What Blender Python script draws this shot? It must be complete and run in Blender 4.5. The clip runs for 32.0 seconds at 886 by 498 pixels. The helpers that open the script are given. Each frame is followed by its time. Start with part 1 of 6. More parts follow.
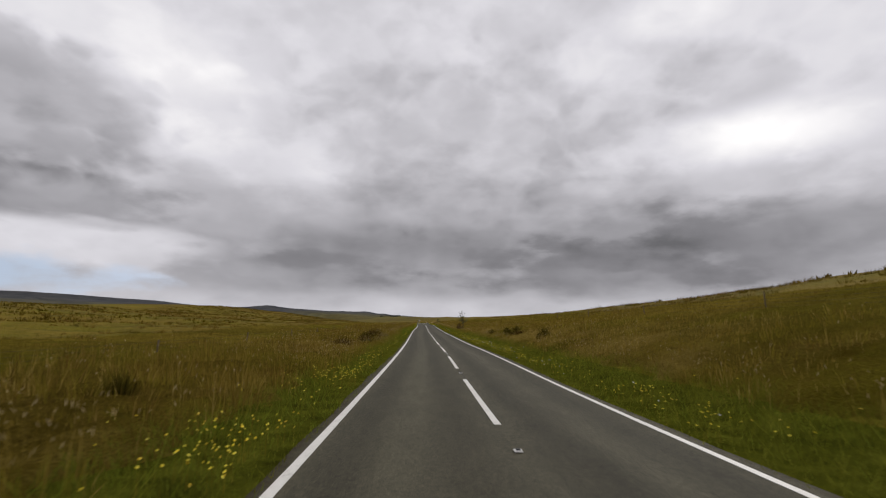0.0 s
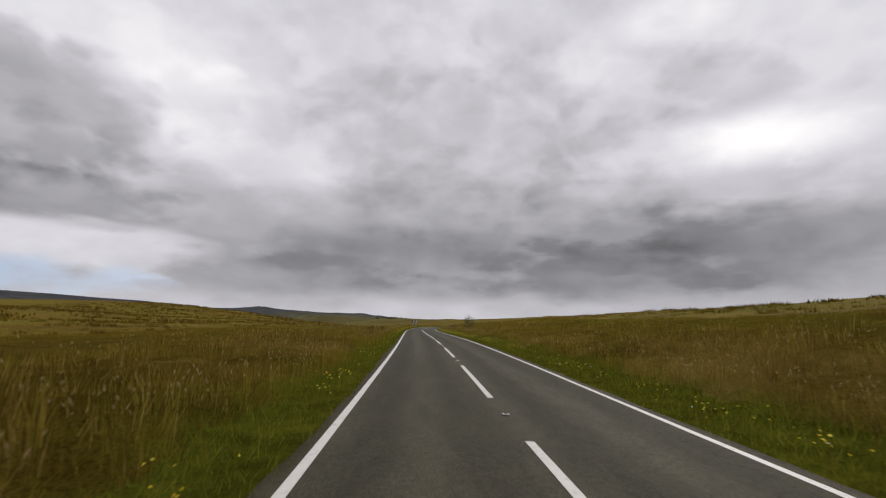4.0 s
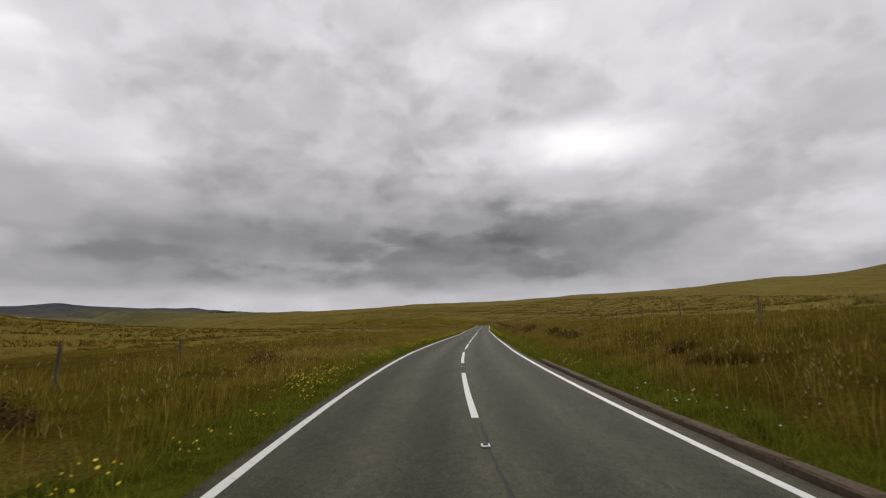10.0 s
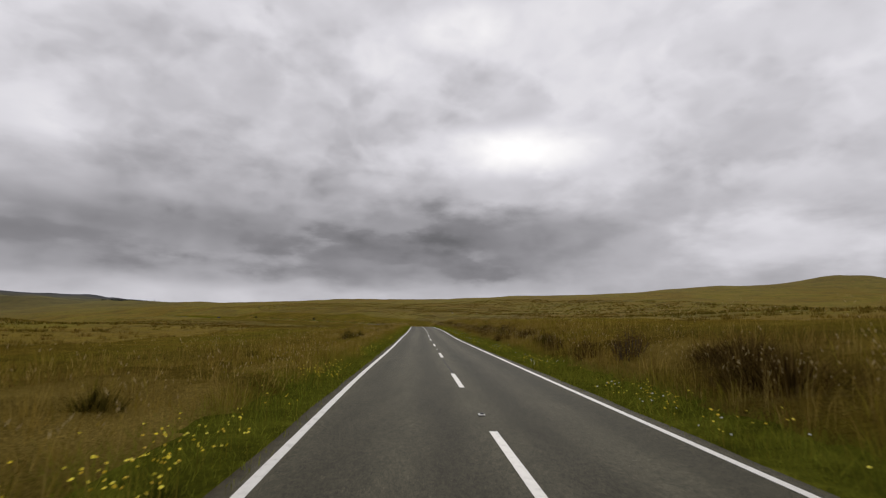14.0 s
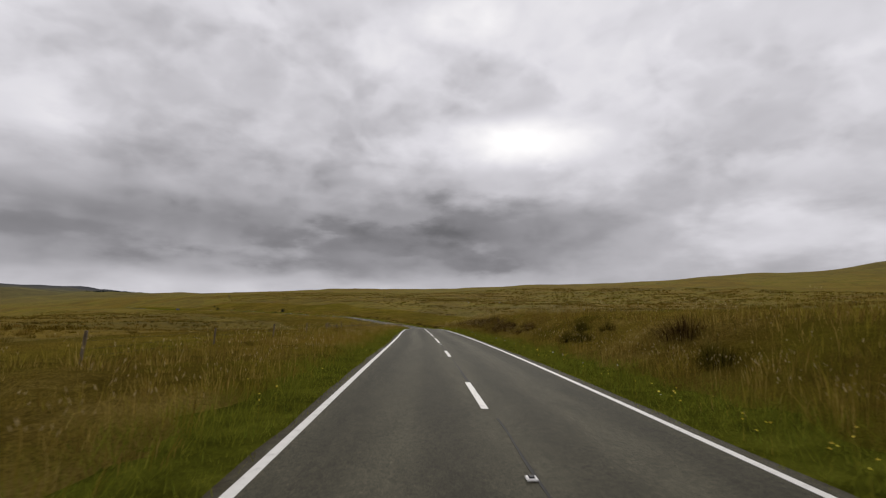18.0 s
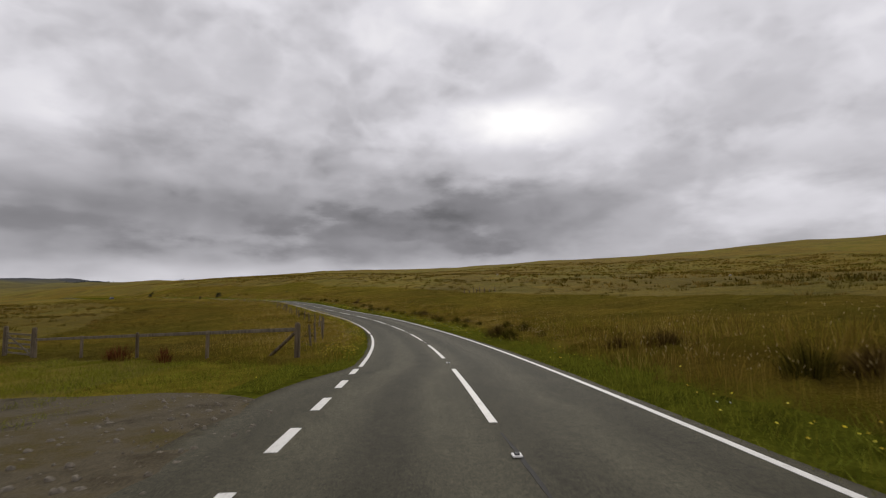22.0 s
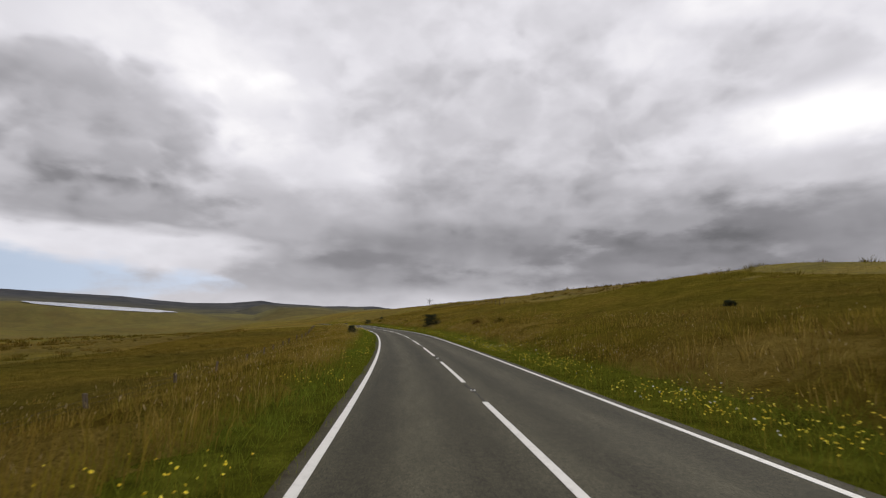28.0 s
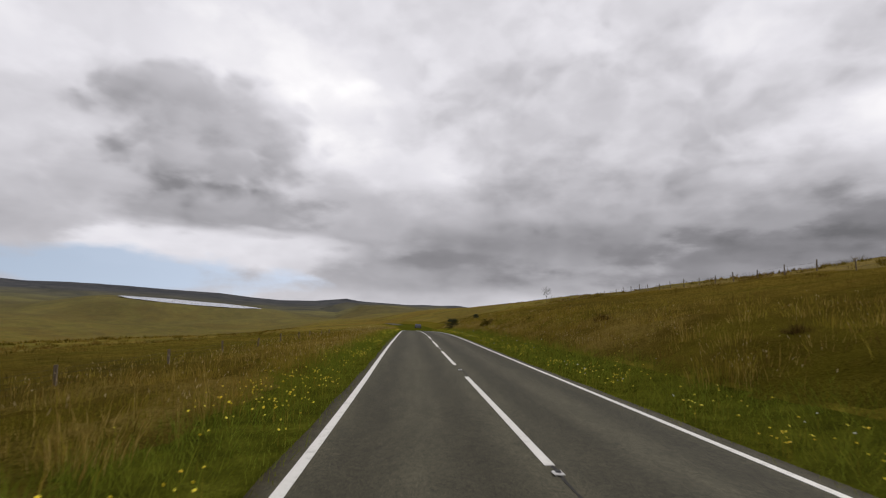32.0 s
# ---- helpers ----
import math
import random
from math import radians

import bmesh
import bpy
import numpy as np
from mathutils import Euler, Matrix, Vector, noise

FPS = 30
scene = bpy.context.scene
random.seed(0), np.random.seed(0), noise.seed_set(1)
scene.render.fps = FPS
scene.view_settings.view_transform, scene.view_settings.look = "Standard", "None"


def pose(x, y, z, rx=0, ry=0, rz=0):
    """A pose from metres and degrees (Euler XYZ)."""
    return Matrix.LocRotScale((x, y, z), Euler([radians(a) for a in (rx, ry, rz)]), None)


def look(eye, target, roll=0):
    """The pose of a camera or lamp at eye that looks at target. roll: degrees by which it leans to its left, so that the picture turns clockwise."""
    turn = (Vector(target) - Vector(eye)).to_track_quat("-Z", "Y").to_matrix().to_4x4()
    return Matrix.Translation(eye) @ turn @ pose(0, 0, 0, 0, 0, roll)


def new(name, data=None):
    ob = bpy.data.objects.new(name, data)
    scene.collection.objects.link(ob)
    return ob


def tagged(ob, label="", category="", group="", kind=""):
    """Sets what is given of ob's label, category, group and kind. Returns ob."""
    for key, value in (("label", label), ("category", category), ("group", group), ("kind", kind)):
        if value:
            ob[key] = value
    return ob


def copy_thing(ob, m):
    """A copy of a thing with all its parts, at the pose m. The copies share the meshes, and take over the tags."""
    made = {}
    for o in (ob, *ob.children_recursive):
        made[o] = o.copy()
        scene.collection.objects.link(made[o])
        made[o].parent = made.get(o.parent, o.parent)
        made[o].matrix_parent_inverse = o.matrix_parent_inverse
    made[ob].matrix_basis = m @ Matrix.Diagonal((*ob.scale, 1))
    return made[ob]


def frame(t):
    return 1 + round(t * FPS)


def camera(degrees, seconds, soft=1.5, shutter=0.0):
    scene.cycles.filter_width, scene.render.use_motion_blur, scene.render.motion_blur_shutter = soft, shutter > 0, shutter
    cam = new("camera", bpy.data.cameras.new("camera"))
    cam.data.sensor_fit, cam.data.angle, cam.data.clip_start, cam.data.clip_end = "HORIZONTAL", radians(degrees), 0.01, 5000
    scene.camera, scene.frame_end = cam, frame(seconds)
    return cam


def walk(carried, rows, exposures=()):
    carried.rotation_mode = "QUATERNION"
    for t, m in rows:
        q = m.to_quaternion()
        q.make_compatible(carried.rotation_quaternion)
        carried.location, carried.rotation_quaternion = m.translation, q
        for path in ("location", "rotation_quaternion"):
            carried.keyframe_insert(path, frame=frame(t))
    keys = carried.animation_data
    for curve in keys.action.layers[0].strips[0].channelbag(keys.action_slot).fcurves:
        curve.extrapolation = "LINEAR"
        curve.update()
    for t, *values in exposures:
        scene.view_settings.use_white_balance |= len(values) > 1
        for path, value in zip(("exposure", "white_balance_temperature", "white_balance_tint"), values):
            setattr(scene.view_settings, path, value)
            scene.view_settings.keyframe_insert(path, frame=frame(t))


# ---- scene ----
LENS_ANGLE = 82.11
ROWS = (
    (0.0, -1.06, 0.09, 1.311, -1.81, 8.85, 0.87),
    (0.5, -1.24, 15.17, 1.355, -2.18, 9.40, 1.30),
    (1.0, -1.44, 30.35, 1.495, -1.54, 9.02, 1.74),
    (1.5, -1.63, 46.02, 1.671, -1.83, 9.31, 2.03),
    (2.0, -1.84, 61.54, 1.919, -2.16, 9.03, 2.31),
    (2.5, -1.92, 76.32, 2.139, -2.13, 9.13, 1.84),
    (3.0, -1.90, 90.53, 2.365, -2.06, 9.06, 1.36),
    (3.5, -1.92, 103.99, 2.559, -2.05, 9.01, 1.25),
    (4.0, -2.01, 116.68, 2.776, -1.94, 9.13, 1.14),
    (4.5, -2.12, 128.80, 3.041, -2.05, 9.31, 1.03),
    (5.0, -2.29, 140.54, 3.306, -1.63, 9.04, 0.92),
    (5.5, -2.56, 152.13, 3.521, -1.44, 8.62, 0.81),
    (6.0, -2.88, 163.76, 3.664, -1.46, 8.31, 0.70),
    (6.5, -3.18, 175.52, 3.819, -1.59, 8.42, 0.63),
    (7.0, -3.42, 186.92, 3.973, -1.89, 8.20, 0.55),
    (7.5, -3.43, 197.63, 4.099, -3.22, 8.48, -0.48),
    (8.0, -3.18, 207.91, 4.249, -5.11, 8.91, -1.51),
    (8.5, -2.54, 217.92, 4.446, -8.48, 8.89, -1.17),
    (9.0, -1.30, 227.56, 4.690, -11.99, 8.48, -0.83),
    (9.5, 0.54, 236.60, 4.857, -15.61, 8.20, -0.91),
    (10.0, 2.99, 245.59, 4.939, -18.78, 8.10, -0.99),
    (10.5, 5.95, 255.25, 4.969, -21.63, 7.81, -0.53),
    (11.0, 9.51, 265.11, 4.941, -23.18, 7.54, -0.07),
    (11.5, 13.37, 275.01, 4.859, -25.05, 7.46, 0.58),
    (12.0, 17.38, 285.12, 4.748, -25.79, 7.48, 1.23),
    (12.5, 21.88, 295.37, 4.630, -26.19, 7.63, 1.15),
    (13.0, 26.58, 305.91, 4.522, -25.92, 7.75, 1.05),
    (13.5, 31.29, 317.05, 4.425, -25.86, 7.81, 1.05),
    (14.0, 36.01, 328.30, 4.396, -26.31, 8.05, 1.05),
    (14.5, 40.58, 339.01, 4.392, -26.99, 7.72, 1.05),
    (15.0, 45.11, 349.25, 4.344, -27.04, 7.52, 1.07),
    (15.5, 49.52, 359.28, 4.314, -26.55, 7.52, 1.19),
    (16.0, 53.95, 369.32, 4.319, -26.77, 7.61, 1.31),
    (16.5, 58.52, 379.54, 4.364, -26.56, 7.64, 1.43),
    (17.0, 63.24, 390.17, 4.437, -26.02, 7.52, 1.55),
    (17.5, 68.11, 401.23, 4.469, -25.46, 7.17, 1.23),
    (18.0, 73.01, 412.44, 4.456, -25.89, 7.15, 0.91),
    (18.5, 77.97, 423.84, 4.431, -25.76, 7.03, 1.12),
    (19.0, 82.79, 435.02, 4.332, -25.22, 6.82, 1.32),
    (19.5, 87.21, 445.56, 4.206, -25.34, 6.64, 1.14),
    (20.0, 91.43, 455.70, 4.049, -26.30, 6.24, 0.96),
    (20.5, 95.60, 465.35, 3.841, -26.62, 6.06, 1.22),
    (21.0, 99.79, 474.87, 3.574, -26.97, 5.87, 1.48),
    (21.5, 104.16, 484.63, 3.269, -26.71, 5.65, 0.41),
    (22.0, 108.60, 494.49, 2.973, -25.73, 5.29, -0.65),
    (22.5, 112.68, 504.63, 2.619, -23.62, 4.63, -0.30),
    (23.0, 116.30, 514.89, 2.288, -19.44, 5.01, 0.05),
    (23.5, 119.19, 525.12, 2.110, -16.53, 6.39, -0.39),
    (24.0, 121.17, 535.62, 2.135, -12.72, 8.01, -0.83),
    (24.5, 122.68, 546.67, 2.269, -8.64, 8.55, -0.33),
    (25.0, 123.55, 558.00, 2.420, -5.66, 9.72, 0.18),
    (25.5, 123.78, 569.51, 2.760, -3.97, 10.52, 0.22),
    (26.0, 123.71, 581.24, 3.131, -2.54, 10.14, 0.25),
    (26.5, 123.37, 593.04, 3.414, -1.53, 9.57, 0.28),
    (27.0, 122.82, 604.78, 3.577, -0.17, 9.04, 0.31),
    (27.5, 121.94, 616.28, 3.649, 1.70, 8.65, 0.35),
    (28.0, 120.70, 627.42, 3.681, 3.68, 8.60, 0.38),
    (28.5, 119.30, 638.27, 3.721, 5.02, 8.66, -0.26),
    (29.0, 117.71, 648.87, 3.820, 6.09, 8.83, -0.89),
    (29.5, 115.90, 659.01, 3.961, 7.48, 8.85, -0.54),
    (30.0, 113.86, 669.15, 4.124, 9.00, 8.58, -0.20),
    (30.5, 111.43, 679.86, 4.252, 10.16, 7.97, -0.47),
    (31.0, 108.71, 690.52, 4.342, 11.36, 7.45, -0.74),
    (31.5, 105.82, 700.64, 4.411, 12.35, 7.91, 0.36),
    (32.0, 102.92, 710.61, 4.505, 13.00, 8.47, 1.45),
)


def carried_at(x, y, z, yaw, pitch, roll):
    a, e = radians(yaw), radians(pitch)
    way = Vector((-math.sin(a) * math.cos(e), math.cos(a) * math.cos(e), math.sin(e)))
    return look((x, y, z), Vector((x, y, z)) + way, roll)


cam = camera(LENS_ANGLE, 32.0, soft=1.2, shutter=0.05)
walk(cam, [(row[0], carried_at(*row[1:])) for row in ROWS], exposures=((0.0, 0.02), (10.0, 0.0), (20.0, 0.05), (25.5, 0.06), (28.0, 0.15), (32.0, 0.15)))

# ---- light: overcast sky with a bright break, thin blue over the western hills ----
SUN_AZ, SUN_EL = -35.0, 27.0     # degrees; azimuth counts to the left of +y


def toward(az, el):
    a, e = radians(az), radians(el)
    return Vector((-math.sin(a) * math.cos(e), math.cos(a) * math.cos(e), math.sin(e)))


# cloud masses: azimuth, elevation, half width, half height (degrees), edge softness, light (+) or dark (-)
GREY_MASSES = (
    (39.0, 18.6, 10.0, 6.0, 0.45, -0.20), (34.5, 15.5, 6.0, 3.0, 0.5, -0.06), (37, 11.3, 9, 2.4, 0.5, -0.17), (47, 19.5, 4.0, 3.0, 0.5, -0.05), (46, 13.5, 7, 3.8, 0.7, -0.05),
    (-3, 21.0, 18, 8.0, 0.8, -0.10), (2, 11.5, 26, 4.4, 0.9, -0.11), (-32.5, 24.5, 6.5, 3.4, 0.7, -0.10), (-18, 15, 9, 4.0, 0.8, -0.07),
)
LOW_MASSES = (
    (-36, 8.6, 10.0, 3.8, 0.8, -0.21), (-19, 6.4, 12, 2.8, 0.7, -0.19), (2, 8.2, 17, 2.8, 0.8, -0.12), (15, 5.6, 14, 2.0, 0.7, -0.13), (-4, 4.8, 11, 1.4, 0.7, -0.08),
    (-24, 10.0, 10.0, 2.8, 0.9, -0.11), (-58, 21, 8.5, 6.5, 0.7, -0.10), (-52, 12.5, 9, 2.6, 0.8, -0.08),
)
BRIGHT_MASSES = (
    (-35.8, 18.8, 7.5, 2.6, 1.2, 0.31), (-30, 18, 7, 2.6, 0.8, 0.08), (25.5, 21.5, 7.5, 5.2, 0.7, 0.14), (-28, 31.5, 6, 2.4, 0.7, 0.13), (35, 26.5, 12, 4.2, 0.8, 0.13),
    (-60, 8.0, 8, 3.0, 0.9, 0.14), (36, 7.2, 12, 2.2, 0.5, 0.20), (12, 17, 5, 4.0, 0.8, 0.06),
)


def build_world():
    world = bpy.data.worlds.new("overcast_sky")
    scene.world = world
    world.use_nodes = True
    nt = world.node_tree
    nt.nodes.clear()
    N, L = nt.nodes.new, nt.links.new

    def math_node(op, a, b=None, c=None, clamp=False):
        n = N("ShaderNodeMath")
        n.operation, n.use_clamp = op, clamp
        for i, v in enumerate((a, b, c)):
            if v is None:
                continue
            if isinstance(v, (int, float)):
                n.inputs[i].default_value = v
            else:
                L(v, n.inputs[i])
        return n.outputs[0]

    def vec(op, a, b=None, scale=None):
        n = N("ShaderNodeVectorMath")
        n.operation = op
        for i, v in enumerate((a, b)):
            if v is None:
                continue
            if isinstance(v, (tuple, Vector)):
                n.inputs[i].default_value = v
            else:
                L(v, n.inputs[i])
        if scale is not None:
            if isinstance(scale, (int, float)):
                n.inputs["Scale"].default_value = scale
            else:
                L(scale, n.inputs["Scale"])
        return n.outputs["Value" if op in ("LENGTH", "DISTANCE", "DOT_PRODUCT") else "Vector"]

    def combine(x, y, z=0.0):
        n = N("ShaderNodeCombineXYZ")
        for i, v in enumerate((x, y, z)):
            if isinstance(v, (int, float)):
                n.inputs[i].default_value = v
            else:
                L(v, n.inputs[i])
        return n.outputs[0]

    def noise_at(v, scale, detail, rough, dist=0.0, colour=False):
        n = N("ShaderNodeTexNoise")
        L(v, n.inputs["Vector"])
        n.inputs["Scale"].default_value, n.inputs["Detail"].default_value = scale, detail
        n.inputs["Roughness"].default_value, n.inputs["Distortion"].default_value = rough, dist
        return n.outputs["Color" if colour else "Fac"]

    def ease(v, lo, hi, to_lo, to_hi):
        n = N("ShaderNodeMapRange")
        n.interpolation_type = "SMOOTHSTEP"
        L(v, n.inputs["Value"])
        for k, x in (("From Min", lo), ("From Max", hi), ("To Min", to_lo), ("To Max", to_hi)):
            n.inputs[k].default_value = x
        return n.outputs["Result"]

    d = N("ShaderNodeTexCoord").outputs["Generated"]
    sep = N("ShaderNodeSeparateXYZ")
    L(d, sep.inputs[0])
    up = math_node("MAXIMUM", sep.outputs[2], 0.0)
    # the deck lies level overhead: its texture closes up towards the horizon
    deck = vec("SCALE", combine(sep.outputs[0], sep.outputs[1]), scale=math_node("DIVIDE", 1.0, math_node("ADD", up, 0.32)))
    deck = vec("ADD", deck, (4.3, 2.2, 0.7))
    big = noise_at(deck, 1.3, 3, 0.5)
    lumps = noise_at(deck, 3.4, 6, 0.50)
    bearing = math_node("ARCTAN2", math_node("MULTIPLY", sep.outputs[0], -1.0), sep.outputs[1])
    height = math_node("ARCSINE", up)
    puff_at = combine(bearing, math_node("MULTIPLY", height, 1.5), 3.3)
    drawn = vec("SCALE", vec("SUBTRACT", noise_at(puff_at, 8.0, 3, 0.5, colour=True), (0.5, 0.5, 0.5)), scale=0.10)
    puff_at = vec("ADD", puff_at, drawn)
    puffs = noise_at(puff_at, 6.5, 5, 0.46)
    domes = N("ShaderNodeTexVoronoi")
    domes.feature = "SMOOTH_F1"
    L(puff_at, domes.inputs["Vector"])
    for k, x in (("Scale", 11.0), ("Detail", 2.0), ("Roughness", 0.45), ("Smoothness", 0.35)):
        domes.inputs[k].default_value = x
    billow = math_node("SUBTRACT", 0.56, domes.outputs["Distance"])
    ragged = math_node("ADD", math_node("SUBTRACT", puffs, 0.5), math_node("MULTIPLY", billow, 0.45))
    # low down the deck is seen edge on: its lumps draw out into level bars
    bars = math_node("SUBTRACT", noise_at(combine(bearing, math_node("MULTIPLY", height, 2.5), 7.1), 8.0, 5, 0.50, 0.0), 0.5)
    level = ease(height, radians(9), radians(16), 0.0, 1.0)

    value = math_node("MULTIPLY_ADD", math_node("SUBTRACT", big, 0.5), 0.10, 0.60)
    value = math_node("MULTIPLY_ADD", ease(lumps, 0.43, 0.57, -0.035, 0.035), level, value)
    value = math_node("MULTIPLY_ADD", math_node("MULTIPLY", bars, 0.24), math_node("SUBTRACT", 1.0, level), value)
    value = math_node("MULTIPLY_ADD", billow, -0.07, value)
    value = math_node("MULTIPLY_ADD", ease(puffs, 0.42, 0.58, 0.022, -0.022), level, value)
    for az, el, wide, high, soft, amount in GREY_MASSES + LOW_MASSES + BRIGHT_MASSES:
        flat = high < 4.5 and el < 12
        u = math_node("DIVIDE", math_node("SUBTRACT", bearing, radians(az)), radians(wide))
        v = math_node("DIVIDE", math_node("SUBTRACT", height, radians(el)), radians(high))
        inside = math_node("SUBTRACT", 1.12, vec("LENGTH", combine(u, v)))
        inside = math_node("MULTIPLY_ADD", bars if flat else ragged, 1.9 if flat else 1.15, inside)
        value = math_node("ADD", value, ease(inside, -0.45 * soft, 0.75 * soft, 0.0, amount))
    # the deck's base darkens low down, with a paler strip over the skyline
    band = N("ShaderNodeValToRGB")
    L(up, band.inputs[0])
    be = band.color_ramp.elements
    be[0].position, be[0].color = 0.0, (0.52, 0.52, 0.52, 1)
    be[1].position, be[1].color = 0.42, (0.57, 0.57, 0.57, 1)
    for pos, v in ((0.035, 0.46), (0.065, 0.38), (0.15, 0.385), (0.26, 0.51)):
        ne = be.new(pos)
        ne.color = (v, v, v, 1)
    value = math_node("ADD", value, math_node("SUBTRACT", band.outputs[0], 0.50))
    ramp = N("ShaderNodeValToRGB")
    L(value, ramp.inputs[0])
    e = ramp.color_ramp.elements
    e[0].position, e[0].color = 0.0, (0.140, 0.138, 0.147, 1)
    e[1].position, e[1].color = 1.0, (1.04, 1.02, 1.02, 1)
    for pos, c in ((0.25, (0.236, 0.231, 0.247)), (0.5, (0.466, 0.456, 0.486)), (0.72, (0.705, 0.692, 0.735))):
        ne = e.new(pos)
        ne.color = (*c, 1)
    sky = N("ShaderNodeTexSky")
    sky.sky_type, sky.sun_disc = "NISHITA", False
    L(vec("NORMALIZE", vec("ADD", d, (0.0, 0.0, 0.55))), sky.inputs["Vector"])
    sky.sun_elevation, sky.sun_rotation = radians(SUN_EL), radians(-SUN_AZ)
    blue = vec("MULTIPLY", sky.outputs[0], (0.370, 0.285, 0.217))
    # break of thin blue low in the west, with small cloud bars in it
    u = math_node("DIVIDE", math_node("SUBTRACT", bearing, radians(46)), radians(17))
    v = math_node("DIVIDE", math_node("SUBTRACT", height, radians(4.2)), radians(2.2))
    inside = math_node("MULTIPLY_ADD", bars, 1.8, math_node("SUBTRACT", 1.0, vec("LENGTH", combine(u, v))))
    mix = N("ShaderNodeMix")
    mix.data_type = "RGBA"
    L(ease(inside, -0.1, 0.45, 0.0, 0.95), mix.inputs[0])
    L(ramp.outputs[0], mix.inputs[6])
    L(blue, mix.inputs[7])
    bg = N("ShaderNodeBackground")
    L(mix.outputs[2], bg.inputs[0])
    bg.inputs[1].default_value = 1.0
    out = N("ShaderNodeOutputWorld")
    L(bg.outputs[0], out.inputs[0])


build_world()
sun_data = bpy.data.lights.new("sun", "SUN")
sun_data.energy, sun_data.angle, sun_data.color = 1.0, radians(25), (1.0, 0.95, 0.88)
sun = new("sun", sun_data)
sun.matrix_world = look(toward(SUN_AZ, SUN_EL) * 100, (0, 0, 0))

# ---- materials ----


class Mat:
    """Short hand for a node material."""

    def __init__(self, name, rough=0.8, spec=0.3):
        self.mat = bpy.data.materials.new(name)
        self.mat.use_nodes = True
        self.nt = self.mat.node_tree
        self.bsdf = self.nt.nodes["Principled BSDF"]
        self.bsdf.inputs["Roughness"].default_value = rough
        self.bsdf.inputs["Specular IOR Level"].default_value = spec
        self.coord = None

    def n(self, kind, **values):
        node = self.nt.nodes.new(kind)
        for k, v in values.items():
            node.inputs[k.replace("_", " ")].default_value = v
        return node

    def link(self, a, b):
        self.nt.links.new(a, b)

    def pos(self):
        if self.coord is None:
            self.coord = self.nt.nodes.new("ShaderNodeNewGeometry").outputs["Position"]
        return self.coord

    def noise(self, scale, detail=4, rough=0.55, stretch=None, dist=0.0):
        v = self.pos()
        if stretch:
            m = self.nt.nodes.new("ShaderNodeMapping")
            m.inputs["Scale"].default_value = stretch
            self.link(v, m.inputs["Vector"])
            v = m.outputs[0]
        node = self.n("ShaderNodeTexNoise", Scale=scale, Detail=detail, Roughness=rough, Distortion=dist)
        self.link(v, node.inputs["Vector"])
        return node.outputs["Fac"]

    def ramp(self, fac, stops):
        node = self.nt.nodes.new("ShaderNodeValToRGB")
        self.link(fac, node.inputs[0])
        e = node.color_ramp.elements
        while len(e) < len(stops):
            e.new(0.5)
        for el, (pos, c) in zip(e, stops):
            el.position, el.color = pos, ((c, c, c, 1) if isinstance(c, (int, float)) else (*c, 1))
        return node.outputs[0]

    def mix(self, fac, a, b, mode="MIX"):
        node = self.nt.nodes.new("ShaderNodeMix")
        node.data_type, node.blend_type = "RGBA", mode
        for v, k in ((fac, 0), (a, 6), (b, 7)):
            if isinstance(v, (int, float)):
                node.inputs[k].default_value = v
            elif isinstance(v, tuple):
                node.inputs[k].default_value = (*v, 1)
            else:
                self.link(v, node.inputs[k])
        return node.outputs[2]

    def base(self, out):
        if isinstance(out, tuple):
            self.bsdf.inputs["Base Color"].default_value = (*out, 1)
        else:
            self.link(out, self.bsdf.inputs["Base Color"])
        return self

    def rough(self, out):
        self.link(out, self.bsdf.inputs["Roughness"])
        return self

    def bump(self, height, strength=0.3, distance=0.02):
        b = self.n("ShaderNodeBump", Strength=strength, Distance=distance)
        self.link(height, b.inputs["Height"])
        self.link(b.outputs[0], self.bsdf.inputs["Normal"])
        return self


